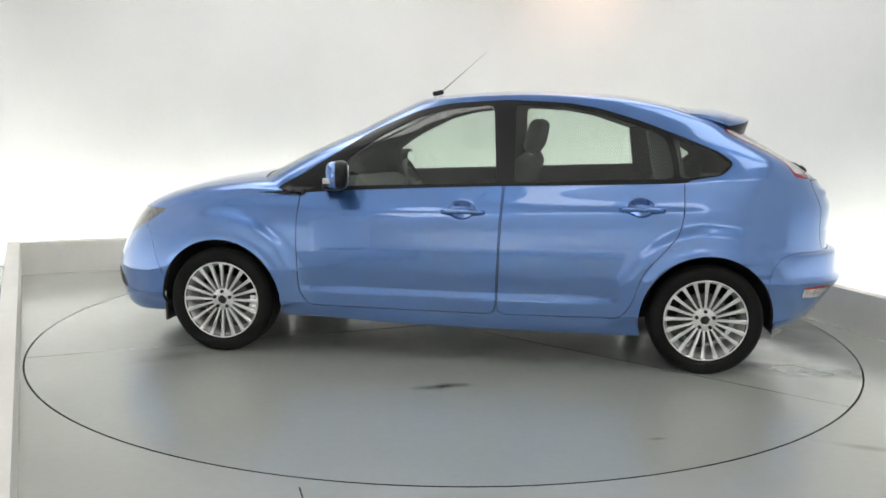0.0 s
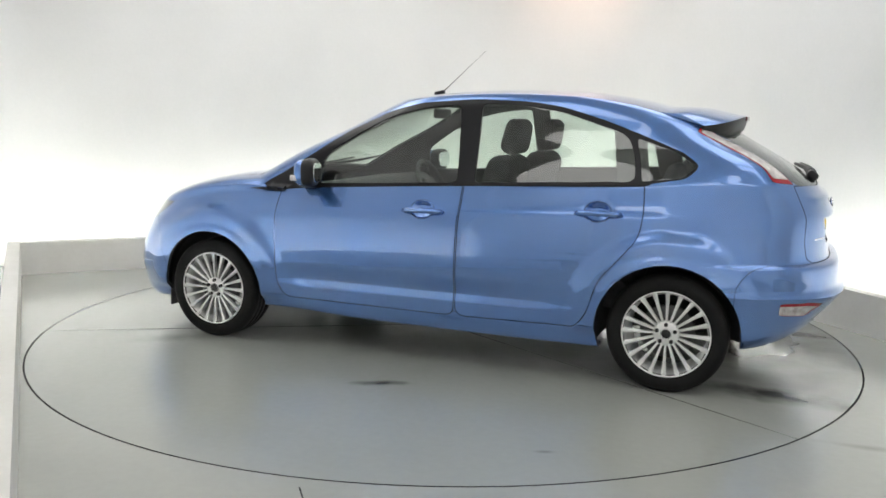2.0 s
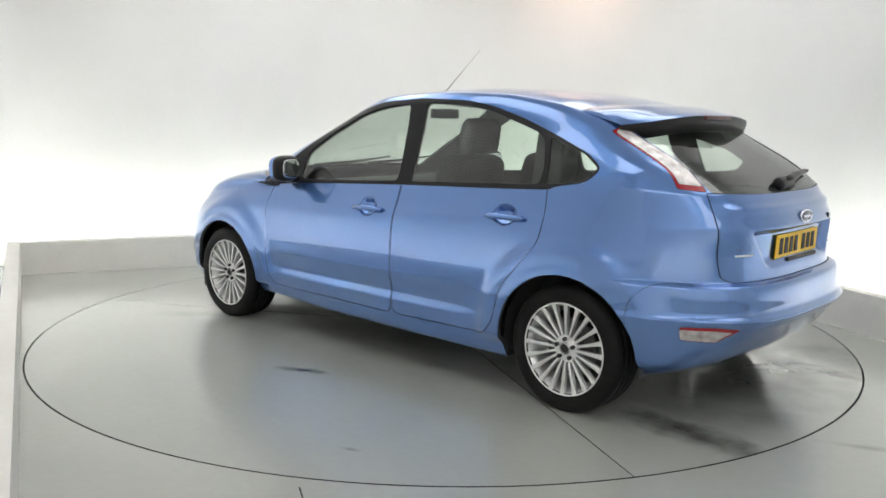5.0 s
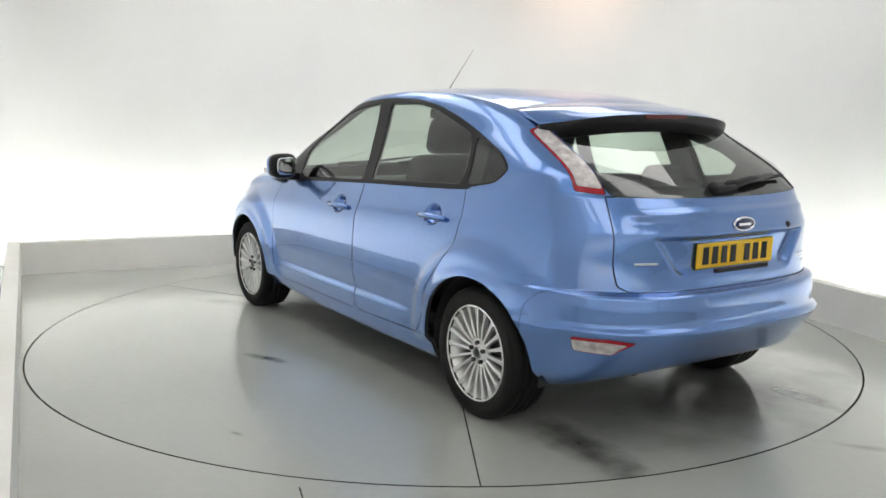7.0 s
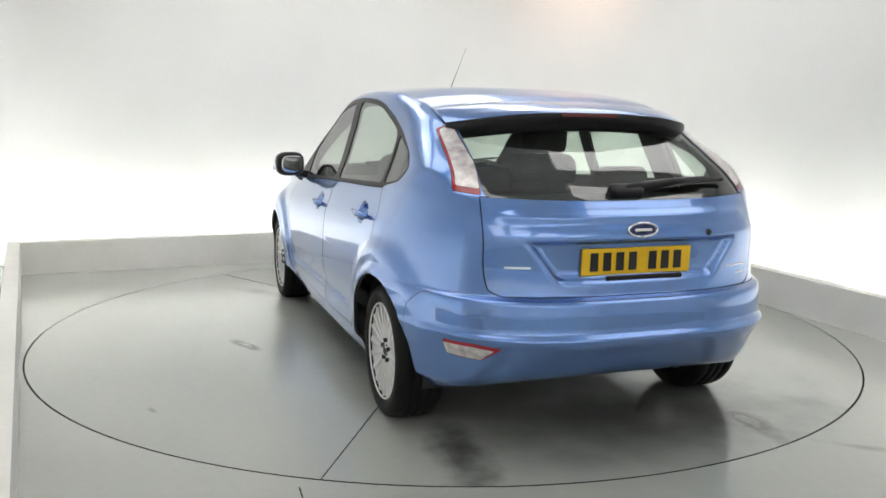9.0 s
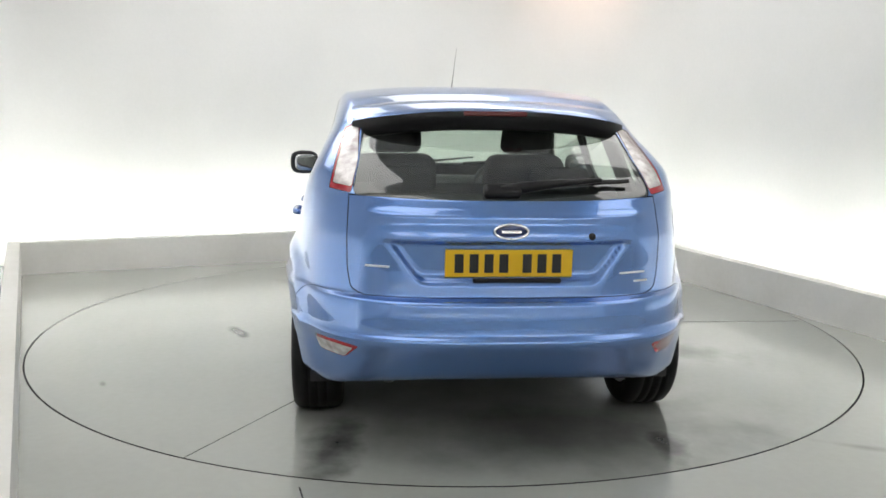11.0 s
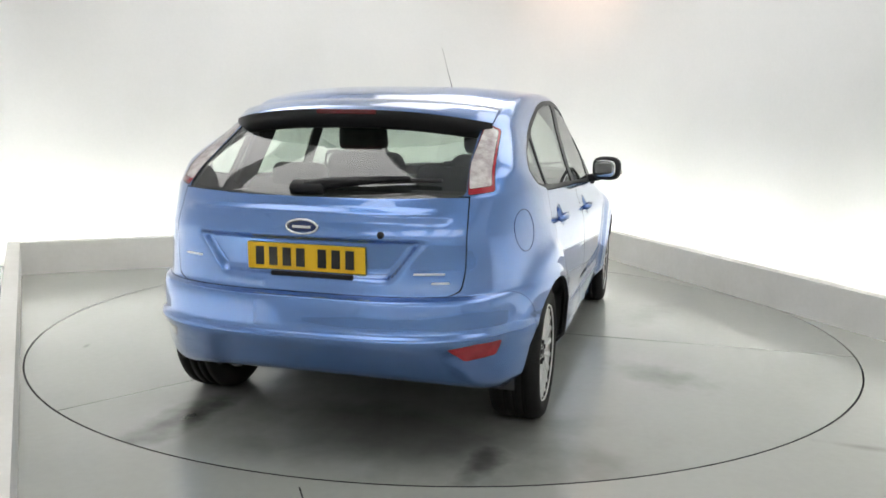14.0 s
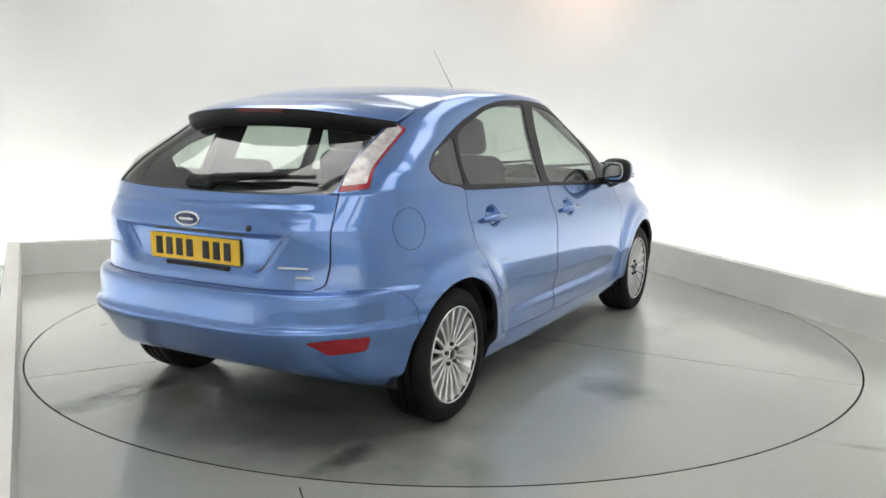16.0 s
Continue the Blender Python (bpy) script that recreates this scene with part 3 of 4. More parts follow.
def panel(name, faces, mat, parent, mirror, gap=0.0025, lip=0.016, sink=0.0, label=""):
    """One mesh from faces of the half body: its edges drawn in and turned under."""
    index, cos, nos, polys = {}, [], [], []
    edge_use = {}
    for f in faces:
        polys.append([])
        for v in f.verts:
            if v not in index:
                index[v] = len(cos)
                cos.append(v.co.copy())
                nos.append(v.normal.copy())
            polys[-1].append(index[v])
        for e in f.edges:
            edge_use.setdefault(e, []).append(f)
    pull, rim, dark = {}, [], []
    for e, fs in edge_use.items():
        a, b = e.verts
        if len(fs) > 1 or (a.co.y < 0.0005 and b.co.y < 0.0005):
            continue
        w = fs[0].calc_center_median() - a.co
        t = (b.co - a.co).normalized()
        w = (w - t * w.dot(t)).normalized()
        rim.append((index[a], index[b], fs[0]))
        for v in (a, b):
            pull[index[v]] = pull.get(index[v], Vector()) + w
    for k, w in pull.items():
        w.normalize()
        if cos[k].y < 0.0005:
            w.y = 0
        cos[k] = cos[k] + w * gap
    if sink:
        cos = [c - n * sink for c, n in zip(cos, nos)]
    if lip:
        twin = {}
        for k, w in pull.items():
            twin[k] = len(cos)
            cos.append(cos[k].copy())
            nos.append((nos[k] * 0.5 - w).normalized())
            cos.append(cos[k] - nos[k] * lip)
            nos.append(-w)
        for a, b, f in rim:
            loop = [index[v] for v in f.verts]
            i = loop.index(a)
            if loop[(i + 1) % len(loop)] == b:
                a, b = b, a
            polys.append([twin[a], twin[b], twin[b] + 1, twin[a] + 1])
            dark.append(len(polys) - 1)
    for n in range(len(nos)):
        if cos[n].y < 0.0005:
            nos[n] = Vector((nos[n].x, 0, nos[n].z)).normalized()
    flip = [(Vector((c.x, -c.y, c.z)), Vector((n.x, -n.y, n.z))) for c, n in zip(cos, nos)]
    sets = [(cos, nos, polys)]
    mirrored = ([c for c, n in flip], [n for c, n in flip], [q[::-1] for q in polys])
    if mirror == "join":
        k = len(cos)
        sets = [(cos + mirrored[0], nos + mirrored[1], polys + [[i + k for i in q] for q in mirrored[2]])]
    elif mirror == "pair":
        sets.append(mirrored)
    made = []
    for cs, ns, qs in sets:
        me = mesh_of(name, cs, qs, mat, True)
        # turned-under edges are coloured dark: shut-line shade put into the colour
        me.materials.append(DARK)
        for k in dark:
            me.polygons[k].material_index = 1
            if mirror == "join":
                me.polygons[k + len(polys)].material_index = 1
        me.normals_split_custom_set_from_vertices([tuple(n) for n in ns])
        ob = new(name, me)
        ob.parent = parent
        made.append(tagged(ob, label))
    return made


PAINT = material("metallic_blue_paint", (0.09, 0.222, 0.565), 0.27, 0.75, 1.0)
PAINT.node_tree.nodes["Principled BSDF"].inputs["Coat Roughness"].default_value = 0.02
PAINT.node_tree.nodes["Principled BSDF"].inputs["Coat IOR"].default_value = 1.9
BLACK = material("black_satin_trim", (0.01, 0.01, 0.012), 0.35)
BLACK.node_tree.nodes["Principled BSDF"].inputs["Specular IOR Level"].default_value = 0.3
PLASTIC = worn(material("black_plastic", (0.02, 0.02, 0.022), 0.6), (0.016, 0.016, 0.018), (0.03, 0.03, 0.032), 8, 300, 0.2)
RUBBER = worn(material("tyre_rubber", (0.011, 0.011, 0.012), 0.6), (0.006, 0.006, 0.0065), (0.013, 0.013, 0.013), 6, 120, 0.25)
RUBBER.node_tree.nodes["Principled BSDF"].inputs["Specular IOR Level"].default_value = 0.2
ALLOY = worn(material("silver_alloy", (0.8, 0.8, 0.8), 0.3, 0.6), (0.78, 0.78, 0.78), (0.88, 0.88, 0.88), 10, 150, 0.02)
CHROME = material("chrome", (0.8, 0.8, 0.82), 0.12, 1.0)
STEEL = material("brake_steel", (0.12, 0.12, 0.12), 0.5, 0.9)
RED = worn(material("red_lens", (0.36, 0.008, 0.02), 0.15, 0.0, 0.6), (0.3, 0.006, 0.016), (0.42, 0.01, 0.024), 20, 200, 0.2)
DULL_RED = material("unlit_red_lens", (0.1, 0.006, 0.01), 0.25, 0.0, 0.4)
CLEAR = worn(material("clear_lamp_lens", (0.62, 0.58, 0.58), 0.15, 0.2, 1.0), (0.4, 0.34, 0.34), (0.82, 0.78, 0.78), 22, 160, 0.35)
HEADLAMP = worn(material("headlamp_lens", (0.4, 0.4, 0.4), 0.12, 0.3, 1.0), (0.1, 0.1, 0.1), (0.3, 0.3, 0.29), 14, 60, 0.1)
CLOTH = worn(material("charcoal_seat_cloth", (0.035, 0.036, 0.04), 0.9), (0.025, 0.026, 0.028), (0.055, 0.055, 0.06), 12, 250, 0.3)
TRIM = worn(material("dark_cabin_trim", (0.04, 0.041, 0.043), 0.8), (0.03, 0.031, 0.033), (0.055, 0.055, 0.058), 6, 200, 0.2)
YELLOW = material("yellow_plate", (0.85, 0.52, 0.01), 0.4)
INK = material("black_print", (0.012, 0.012, 0.014), 0.5)
BADGE_BLUE = material("badge_blue", (0.01, 0.025, 0.12), 0.2, 0.3, 1.0)


def glass(name, tint):
    m = bpy.data.materials.new(name)
    m.use_nodes = True
    nt = m.node_tree
    nt.nodes.remove(nt.nodes["Principled BSDF"])
    clear, gloss = nt.nodes.new("ShaderNodeBsdfTransparent"), nt.nodes.new("ShaderNodeBsdfGlossy")
    mix, lw = nt.nodes.new("ShaderNodeMixShader"), nt.nodes.new("ShaderNodeLayerWeight")
    power, span = nt.nodes.new("ShaderNodeMath"), nt.nodes.new("ShaderNodeMath")
    power.operation, power.inputs[1].default_value = "POWER", 4.0
    span.operation, span.inputs[1].default_value, span.inputs[2].default_value = "MULTIPLY_ADD", 0.86, 0.13
    lw.inputs["Blend"].default_value = 0.5
    clear.inputs["Color"].default_value = (*tint, 1)
    gloss.inputs["Roughness"].default_value = 0.02
    nt.links.new(lw.outputs["Facing"], power.inputs[0])
    nt.links.new(power.outputs[0], span.inputs[0])
    nt.links.new(span.outputs[0], mix.inputs[0])
    nt.links.new(clear.outputs[0], mix.inputs[1])
    nt.links.new(gloss.outputs[0], mix.inputs[2])
    nt.links.new(mix.outputs[0], nt.nodes["Material Output"].inputs["Surface"])
    return m


GLASS = glass("green_tinted_glass", (0.8, 0.88, 0.82))
MIRROR = material("mirror_glass", (0.75, 0.77, 0.78), 0.03, 1.0)

LOOKS = {
    "headlight": (HEADLAMP, "clear polycarbonate headlight lens"), "front_fog_recess": (PLASTIC, "black front fog lamp recess"), "front_door": (PAINT, ""),
    "front_handle_recess": (PAINT, "hollow behind the door handle"), "rear_handle_recess": (PAINT, "hollow behind the door handle"),
    "rear_door": (PAINT, ""), "tailgate": (PAINT, ""), "rear_bumper": (PAINT, ""), "front_bumper": (PAINT, ""), "sill": (PAINT, ""),
    "front_window": (GLASS, "green-tinted door glass"), "rear_side_window": (GLASS, "green-tinted door glass"), "quarter_window": (GLASS, "fixed tinted quarter glass"),
    "window_surround": (BLACK, "black window frame and pillars"), "rear_window": (GLASS, "tinted tailgate glass"), "tail_lamp": (CLEAR, "clear tail lamp lens"),
    "tail_lamp_edge": (RED, "red tail lamp border"), "windscreen": (GLASS, "laminated windscreen"), "bonnet": (PAINT, ""), "cowl": (PLASTIC, "black wiper cowl"),
    "body_shell": (PAINT, "blue roof, wings and quarter panels"), "rear_reflector_edge": (RED, "red reflector border"), "rear_reflector": (CLEAR, "reflector lens in the rear bumper"),
}
GAPS = {"rear_reflector": 0.0, "rear_reflector_edge": 0.0, "tail_lamp": 0.0004, "front_handle_recess": 0.0, "rear_handle_recess": 0.0, "front_door": 0.0036, "rear_door": 0.0036, "tailgate": 0.0042, "bonnet": 0.003}
SEE_THROUGH = {"front_window", "rear_side_window", "quarter_window", "rear_window", "windscreen"}


def build_body(car):
    bm = body_surface()
    tag = bm.faces.layers.int.active
    for name, view, wanted, outline in OUTLINES:
        score(bm, outline, view, wanted)
    bm.normal_update()
    groups = {}
    for f in bm.faces:
        c = f.calc_center_median()
        what = "body_shell"
        for name, view, wanted, outline in OUTLINES:
            i, j = PLANE[view]
            if wanted(c, f[tag]) and inside(outline, c[i], c[j]):
                what = name
                break
        groups.setdefault(what, []).append(f)
    for name, faces in groups.items():
        if name == "arch_hole":
            continue
        mat, label = LOOKS[name]
        see = name in SEE_THROUGH
        made = panel(name, faces, mat, car, "join" if name in BOTH else "pair", 0.0 if see else GAPS.get(name, 0.0012), 0.0 if see or name.endswith("recess") else 0.014, 0.004 if see else 0.0, label)
        if name == "rear_reflector":
            made[1].data.materials[0] = RED
            tagged(made[0], "clear reversing lamp lens")
            tagged(made[1], "red rear fog lamp lens")
    # dark inner skin behind the shut lines, which is the cabin's trim too
    skin = [f for name, faces in groups.items() if name not in SEE_THROUGH | {"arch_hole"} for f in faces]
    panel("inner_skin", skin, TRIM, car, "join", 0.0, 0.0, 0.02, "dark inner lining")
    bm.free()


def lathe(profile, segments=48, closed=False):
    """A turned form round the y axis from (radius, y) points."""
    bm = bmesh.new()
    rows = []
    for k in range(segments):
        a = 2 * math.pi * k / segments
        rows.append([bm.verts.new((r * math.cos(a), y, r * math.sin(a))) for r, y in profile])
    n = len(profile)
    for k in range(segments):
        p, q = rows[k], rows[(k + 1) % segments]
        for i in range(n if closed else n - 1):
            j = (i + 1) % n
            bm.faces.new((p[i], p[j], q[j], q[i]))
    bmesh.ops.recalc_face_normals(bm, faces=bm.faces[:])
    return bm


WHEELS = {}


def build_wheel(car, x, y, side):
    """A multi-spoke alloy wheel with its tyre; side is 1 on the car's left."""
    s = side
    R = 0.297
    rim = part("wheel", lathe([(0.208, 0.0), (0.213, 0.006), (0.217, 0.0), (0.214, -0.02), (0.196, -0.03), (0.19, -0.18), (0.2, -0.19)], 56), ALLOY, car, "silver multi-spoke alloy wheel", True)
    rim.matrix_basis = pose(x, y, HUB_Z, 0, 0, 0 if s > 0 else 180)
    tyre_profile = [(0.205, -0.008), (0.222, 0.004), (0.25, 0.012), (0.275, 0.008), (0.291, -0.008), (0.2955, -0.028)]
    for g in (-0.058, -0.098, -0.138):
        tyre_profile += [(R, g + 0.006), (R - 0.007, g + 0.005), (R - 0.007, g - 0.005), (R, g - 0.006)]
    tyre_profile += [(0.2955, -0.168), (0.291, -0.19), (0.275, -0.205), (0.25, -0.21), (0.222, -0.2), (0.205, -0.188)]
    if "tyre" not in WHEELS:
        WHEELS["tyre"] = lathe(tyre_profile, 64)
        me = bpy.data.meshes.new("tyre")
        WHEELS["tyre"].to_mesh(me)
        WHEELS["tyre"].free()
        me.materials.append(RUBBER)
        me.polygons.foreach_set("use_smooth", [True] * len(me.polygons))
        WHEELS["tyre"] = me
        # one spoke: bowed, tapered, from the hub to the rim
        verts, faces = [], []
        for k, (r, yy, w, d) in enumerate([(0.045, -0.028, 0.0055, 0.02), (0.075, -0.018, 0.0062, 0.022), (0.12, -0.012, 0.007, 0.026), (0.17, -0.009, 0.0088, 0.026), (0.2, -0.006, 0.0118, 0.022), (0.211, -0.004, 0.016, 0.016)]):
            verts += [(-w, yy - 0.003, r), (-w * 0.6, yy, r), (w * 0.6, yy, r), (w, yy - 0.003, r), (w * 0.8, yy - d, r), (-w * 0.8, yy - d, r)]
            if k:
                b = 6 * (k - 1)
                for i in range(6):
                    j = (i + 1) % 6
                    faces.append((b + i, b + j, b + 6 + j, b + 6 + i))
        WHEELS["spoke"] = mesh_of("spoke", verts, faces, ALLOY)
        b2 = bmesh.new()
        b2.from_mesh(WHEELS["spoke"])
        bmesh.ops.recalc_face_normals(b2, faces=b2.faces[:])
        b2.to_mesh(WHEELS["spoke"])
        b2.free()
        bolt = bmesh.new()
        bmesh.ops.create_cone(bolt, cap_ends=True, segments=6, radius1=0.011, radius2=0.009, depth=0.014, matrix=pose(0, -0.016, 0, 90, 0, 0))
        WHEELS["bolt"] = bpy.data.meshes.new("wheel_bolt")
        bolt.to_mesh(WHEELS["bolt"])
        bolt.free()
        WHEELS["bolt"].materials.append(PLASTIC)
    new("tyre", WHEELS["tyre"]).parent = rim
    for k in range(20):
        sp = new("spoke", WHEELS["spoke"])
        sp.parent = rim
        sp.matrix_basis = pose(0, 0, 0, 0, 360 * k / 20, 0)
    for k in range(5):
        bo = new("wheel_bolt", WHEELS["bolt"])
        bo.parent = rim
        a = 2 * math.pi * k / 5 + 0.3
        bo.matrix_basis = pose(0.046 * math.cos(a), 0, 0.046 * math.sin(a))
    part("hub", lathe([(0.0, -0.022), (0.03, -0.022), (0.06, -0.024), (0.066, -0.03), (0.06, -0.05), (0.0, -0.05)], 32), ALLOY, rim, "", True)
    part("centre_cap", lathe([(0.0, -0.01), (0.018, -0.011), (0.022, -0.014), (0.023, -0.03)], 24), PLASTIC, rim, "dark wheel centre cap", True)
    part("cap_ring", lathe([(0.0225, -0.013), (0.025, -0.0105), (0.0275, -0.014), (0.0275, -0.024)], 24), CHROME, rim, "bright ring round the centre cap", True)
    part("brake_disc", lathe([(0.0, -0.075), (0.13, -0.07), (0.135, -0.075), (0.135, -0.09), (0.0, -0.09)], 32), STEEL, rim, "grey steel brake disc", True)


def soft_box(size, bevel, at=(0, 0, 0), turn=(0, 0, 0), taper=1.0):
    """A box with well rounded edges."""
    bm = bmesh.new()
    bmesh.ops.create_cube(bm, size=1)
    for v in bm.verts:
        k = taper if v.co.z > 0 else 1.0
        v.co = Vector((v.co.x * size[0] * k, v.co.y * size[1] * k, v.co.z * size[2]))
    bmesh.ops.bevel(bm, geom=bm.edges[:], offset=bevel, segments=4, affect="EDGES", profile=0.5)
    bmesh.ops.transform(bm, verts=bm.verts[:], matrix=pose(*at, *turn))
    return bm


def blob(size, power, at, turn):
    """A rounded pebble: a ball squared off by the power."""
    bm = bmesh.new()
    bmesh.ops.create_uvsphere(bm, u_segments=28, v_segments=18, radius=1.0, matrix=pose(0, 0, 0, 0, 90, 0))
    for v in bm.verts:
        v.co = Vector([math.copysign(abs(k) ** power, k) * d for k, d in zip(v.co, size)])
    bmesh.ops.transform(bm, verts=bm.verts[:], matrix=pose(*at, *turn))
    return bm


def rod(points, radius, segments=8):
    bm = bmesh.new()
    rows = []
    pts = [Vector(p) for p in points]
    for i, p in enumerate(pts):
        d = (pts[min(i + 1, len(pts) - 1)] - pts[max(i - 1, 0)]).normalized()
        q = d.to_track_quat("Z", "Y")
        r = radius[i] if isinstance(radius, (list, tuple)) else radius
        rows.append([bm.verts.new(p + q @ Vector((r * math.cos(2 * math.pi * k / segments), r * math.sin(2 * math.pi * k / segments), 0))) for k in range(segments)])
    for a, b in zip(rows, rows[1:]):
        for k in range(segments):
            bm.faces.new((a[k], a[(k + 1) % segments], b[(k + 1) % segments], b[k]))
    bm.faces.new(rows[0][::-1])
    bm.faces.new(rows[-1])
    bmesh.ops.recalc_face_normals(bm, faces=bm.faces[:])
    return bm


def hoop(centre, r1, r2, tube, turn, segments=32, arc=1.0):
    n = segments
    pts = []
    m = pose(*centre, *turn)
    for k in range(n + 1):
        a = 2 * math.pi * arc * k / n
        pts.append(m @ Vector((r1 * math.cos(a), r2 * math.sin(a), 0)))
    return rod(pts, tube, 8)


def build_seat(car, y):
    part("front_seat", soft_box((0.5, 0.5, 0.2), 0.07, (0.05, y, 0.44), (0, -8, 0)), CLOTH, car, "charcoal cloth seat cushion", True)
    part("front_seat_back", soft_box((0.17, 0.52, 0.68), 0.07, (-0.27, y, 0.79), (0, -16, 0), 0.88), CLOTH, car, "charcoal cloth seat back", True)
    part("headrest", soft_box((0.11, 0.3, 0.2), 0.05, (-0.39, y, 1.225), (0, -12, 0), 0.9), CLOTH, car, "charcoal cloth headrest", True)
    for dy in (-0.06, 0.06):
        part("headrest_post", rod([(-0.35, y + dy, 1.05), (-0.38, y + dy, 1.17)], 0.007), CHROME, car)


def build_cabin(car):
    for y in (0.37, -0.37):
        build_seat(car, y)
    part("rear_bench", soft_box((0.5, 1.3, 0.2), 0.07, (-0.85, 0, 0.46), (0, -8, 0)), CLOTH, car, "charcoal cloth rear bench", True)
    part("rear_bench_back", soft_box((0.16, 1.3, 0.58), 0.06, (-1.16, 0, 0.74), (0, -20, 0)), CLOTH, car, "charcoal cloth rear backrest", True)
    for y in (0.36, -0.36):
        part("rear_headrest", soft_box((0.09, 0.3, 0.17), 0.04, (-1.26, y, 1.02), (0, -16, 0), 0.9), CLOTH, car, "charcoal cloth headrest", True)
    for s in (1, -1):
        part("pillar_lining", soft_box((0.16, 0.03, 0.34), 0.012, (-1.09, s * 0.685, 1.13), (s * 22, 10, 0)), TRIM, car, "dark rear pillar lining", True)
    part("parcel_shelf", soft_box((0.55, 1.2, 0.03), 0.01, (-1.56, 0, 0.965)), TRIM, car, "dark parcel shelf")
    part("dashboard", soft_box((0.5, 1.4, 0.32), 0.1, (0.78, 0, 0.76), (0, 6, 0)), PLASTIC, car, "dark moulded dashboard", True)
    part("cabin_floor", box(-0.95, 1.0, -0.7, 0.7, 0.25, 0.28), TRIM, car, "dark cabin floor")
    part("boot_floor", box(-1.9, -0.96, -0.52, 0.52, 0.42, 0.45), TRIM, car, "dark boot floor")
    part("steering_wheel", hoop((0.44, -0.37, 0.86), 0.18, 0.18, 0.016, (0, -66, 0)), PLASTIC, car, "black steering wheel", True)
    part("steering_boss", soft_box((0.05, 0.16, 0.12), 0.02, (0.46, -0.37, 0.855), (0, 24, 0)), PLASTIC, car, "", True)
    for a in (-1, 1):
        part("steering_spoke", rod([(0.45, -0.37, 0.86), (0.445, -0.37 + a * 0.17, 0.865)], 0.014), PLASTIC, car)
    part("rear_view_mirror", soft_box((0.03, 0.24, 0.06), 0.012, (0.22, 0, 1.345)), PLASTIC, car, "black rear-view mirror", True)
    part("underbody", box(-1.55, 1.85, -0.55, 0.55, 0.25, 0.28), PLASTIC, car, "dark underbody")
    part("underbody_side", box(-0.95, 0.95, -0.83, 0.83, 0.215, 0.235), PLASTIC, car)
    for x in (AXLE, -AXLE):
        for s in (1, -1):
            bm = bmesh.new()
            rows = []
            for k in range(25):
                a = radians(-12 + 204 * k / 24)
                rows.append([bm.verts.new((x + r * math.cos(a), s * min(y, float(width(x + r * math.cos(a))) - 0.045), HUB_Z + r * math.sin(a))) for r, y in ((ARCH_R + 0.012, 0.83), (ARCH_R + 0.012, 0.56), (0.05, 0.56))])
            for p, q in zip(rows, rows[1:]):
                for i in range(2):
                    bm.faces.new((p[i], p[i + 1], q[i + 1], q[i]))
            part("wheel_arch_liner", bm, PLASTIC, car, "black wheel arch liner", True)
    for x in (AXLE, -AXLE):
        part("axle", rod([(x, -0.75, HUB_Z), (x, 0.75, HUB_Z)], 0.035), PLASTIC, car)


def build_spoiler(car):
    n = 36
    top, low = bmesh.new(), bmesh.new()
    rt, rl = [], []
    for i in range(n + 1):
        y = -0.6 + 1.2 * i / n
        k = abs(y) / 0.6
        xt, zt = -1.585 + 0.08 * k ** 2.2 + 0.09 * k ** 8, 1.356 - 0.05 * k ** 2.4
        x0, z0 = -1.2, float(roof_c(-1.2)) - 0.038 * (abs(y) / 0.605) ** 3.0 + 0.001
        row = []
        for q in range(7):
            t = q / 6
            row.append((x0 + (xt - x0) * t, y, z0 + (zt - z0) * t + 0.018 * math.sin(math.pi * t) ** 1.5))
        row += [(xt - 0.004, y, zt - 0.003)]
        rt.append([top.verts.new(p) for p in row])
        rl.append([low.verts.new(p) for p in ((xt - 0.0045, y, zt - 0.0035), (xt - 0.007, y, zt - 0.012), (xt - 0.002, y, zt - 0.03), (xt + 0.012, y, zt - 0.076), (xt + 0.05, y, zt - 0.084), (-1.36 + 0.02 * k, y * 0.97, 1.3 - 0.03 * k ** 2))])
    for rows, bm in ((rt, top), (rl, low)):
        for p, q in zip(rows, rows[1:]):
            for i in range(len(p) - 1):
                bm.faces.new((p[i], q[i], q[i + 1], p[i + 1]))
    for e in (0, -1):
        low.faces.new([low.verts.new(v.co) for v in rl[e]])
        top.faces.new([top.verts.new(v.co) for v in rt[e]])
    for bm in (top, low):
        bmesh.ops.recalc_face_normals(bm, faces=bm.faces[:])
    bmesh.ops.reverse_faces(top, faces=top.faces[:]) if sum(f.normal.z for f in top.faces) < 0 else None
    sp = part("roof_spoiler", top, PAINT, car, "blue roof spoiler over the tailgate", True)
    part("spoiler_underside", low, BLACK, sp, "black spoiler underside", True)
    part("brake_light", soft_box((0.02, 0.27, 0.022), 0.005, (-1.586, 0, 1.342)), DULL_RED, sp, "dark red high-level brake light", True)


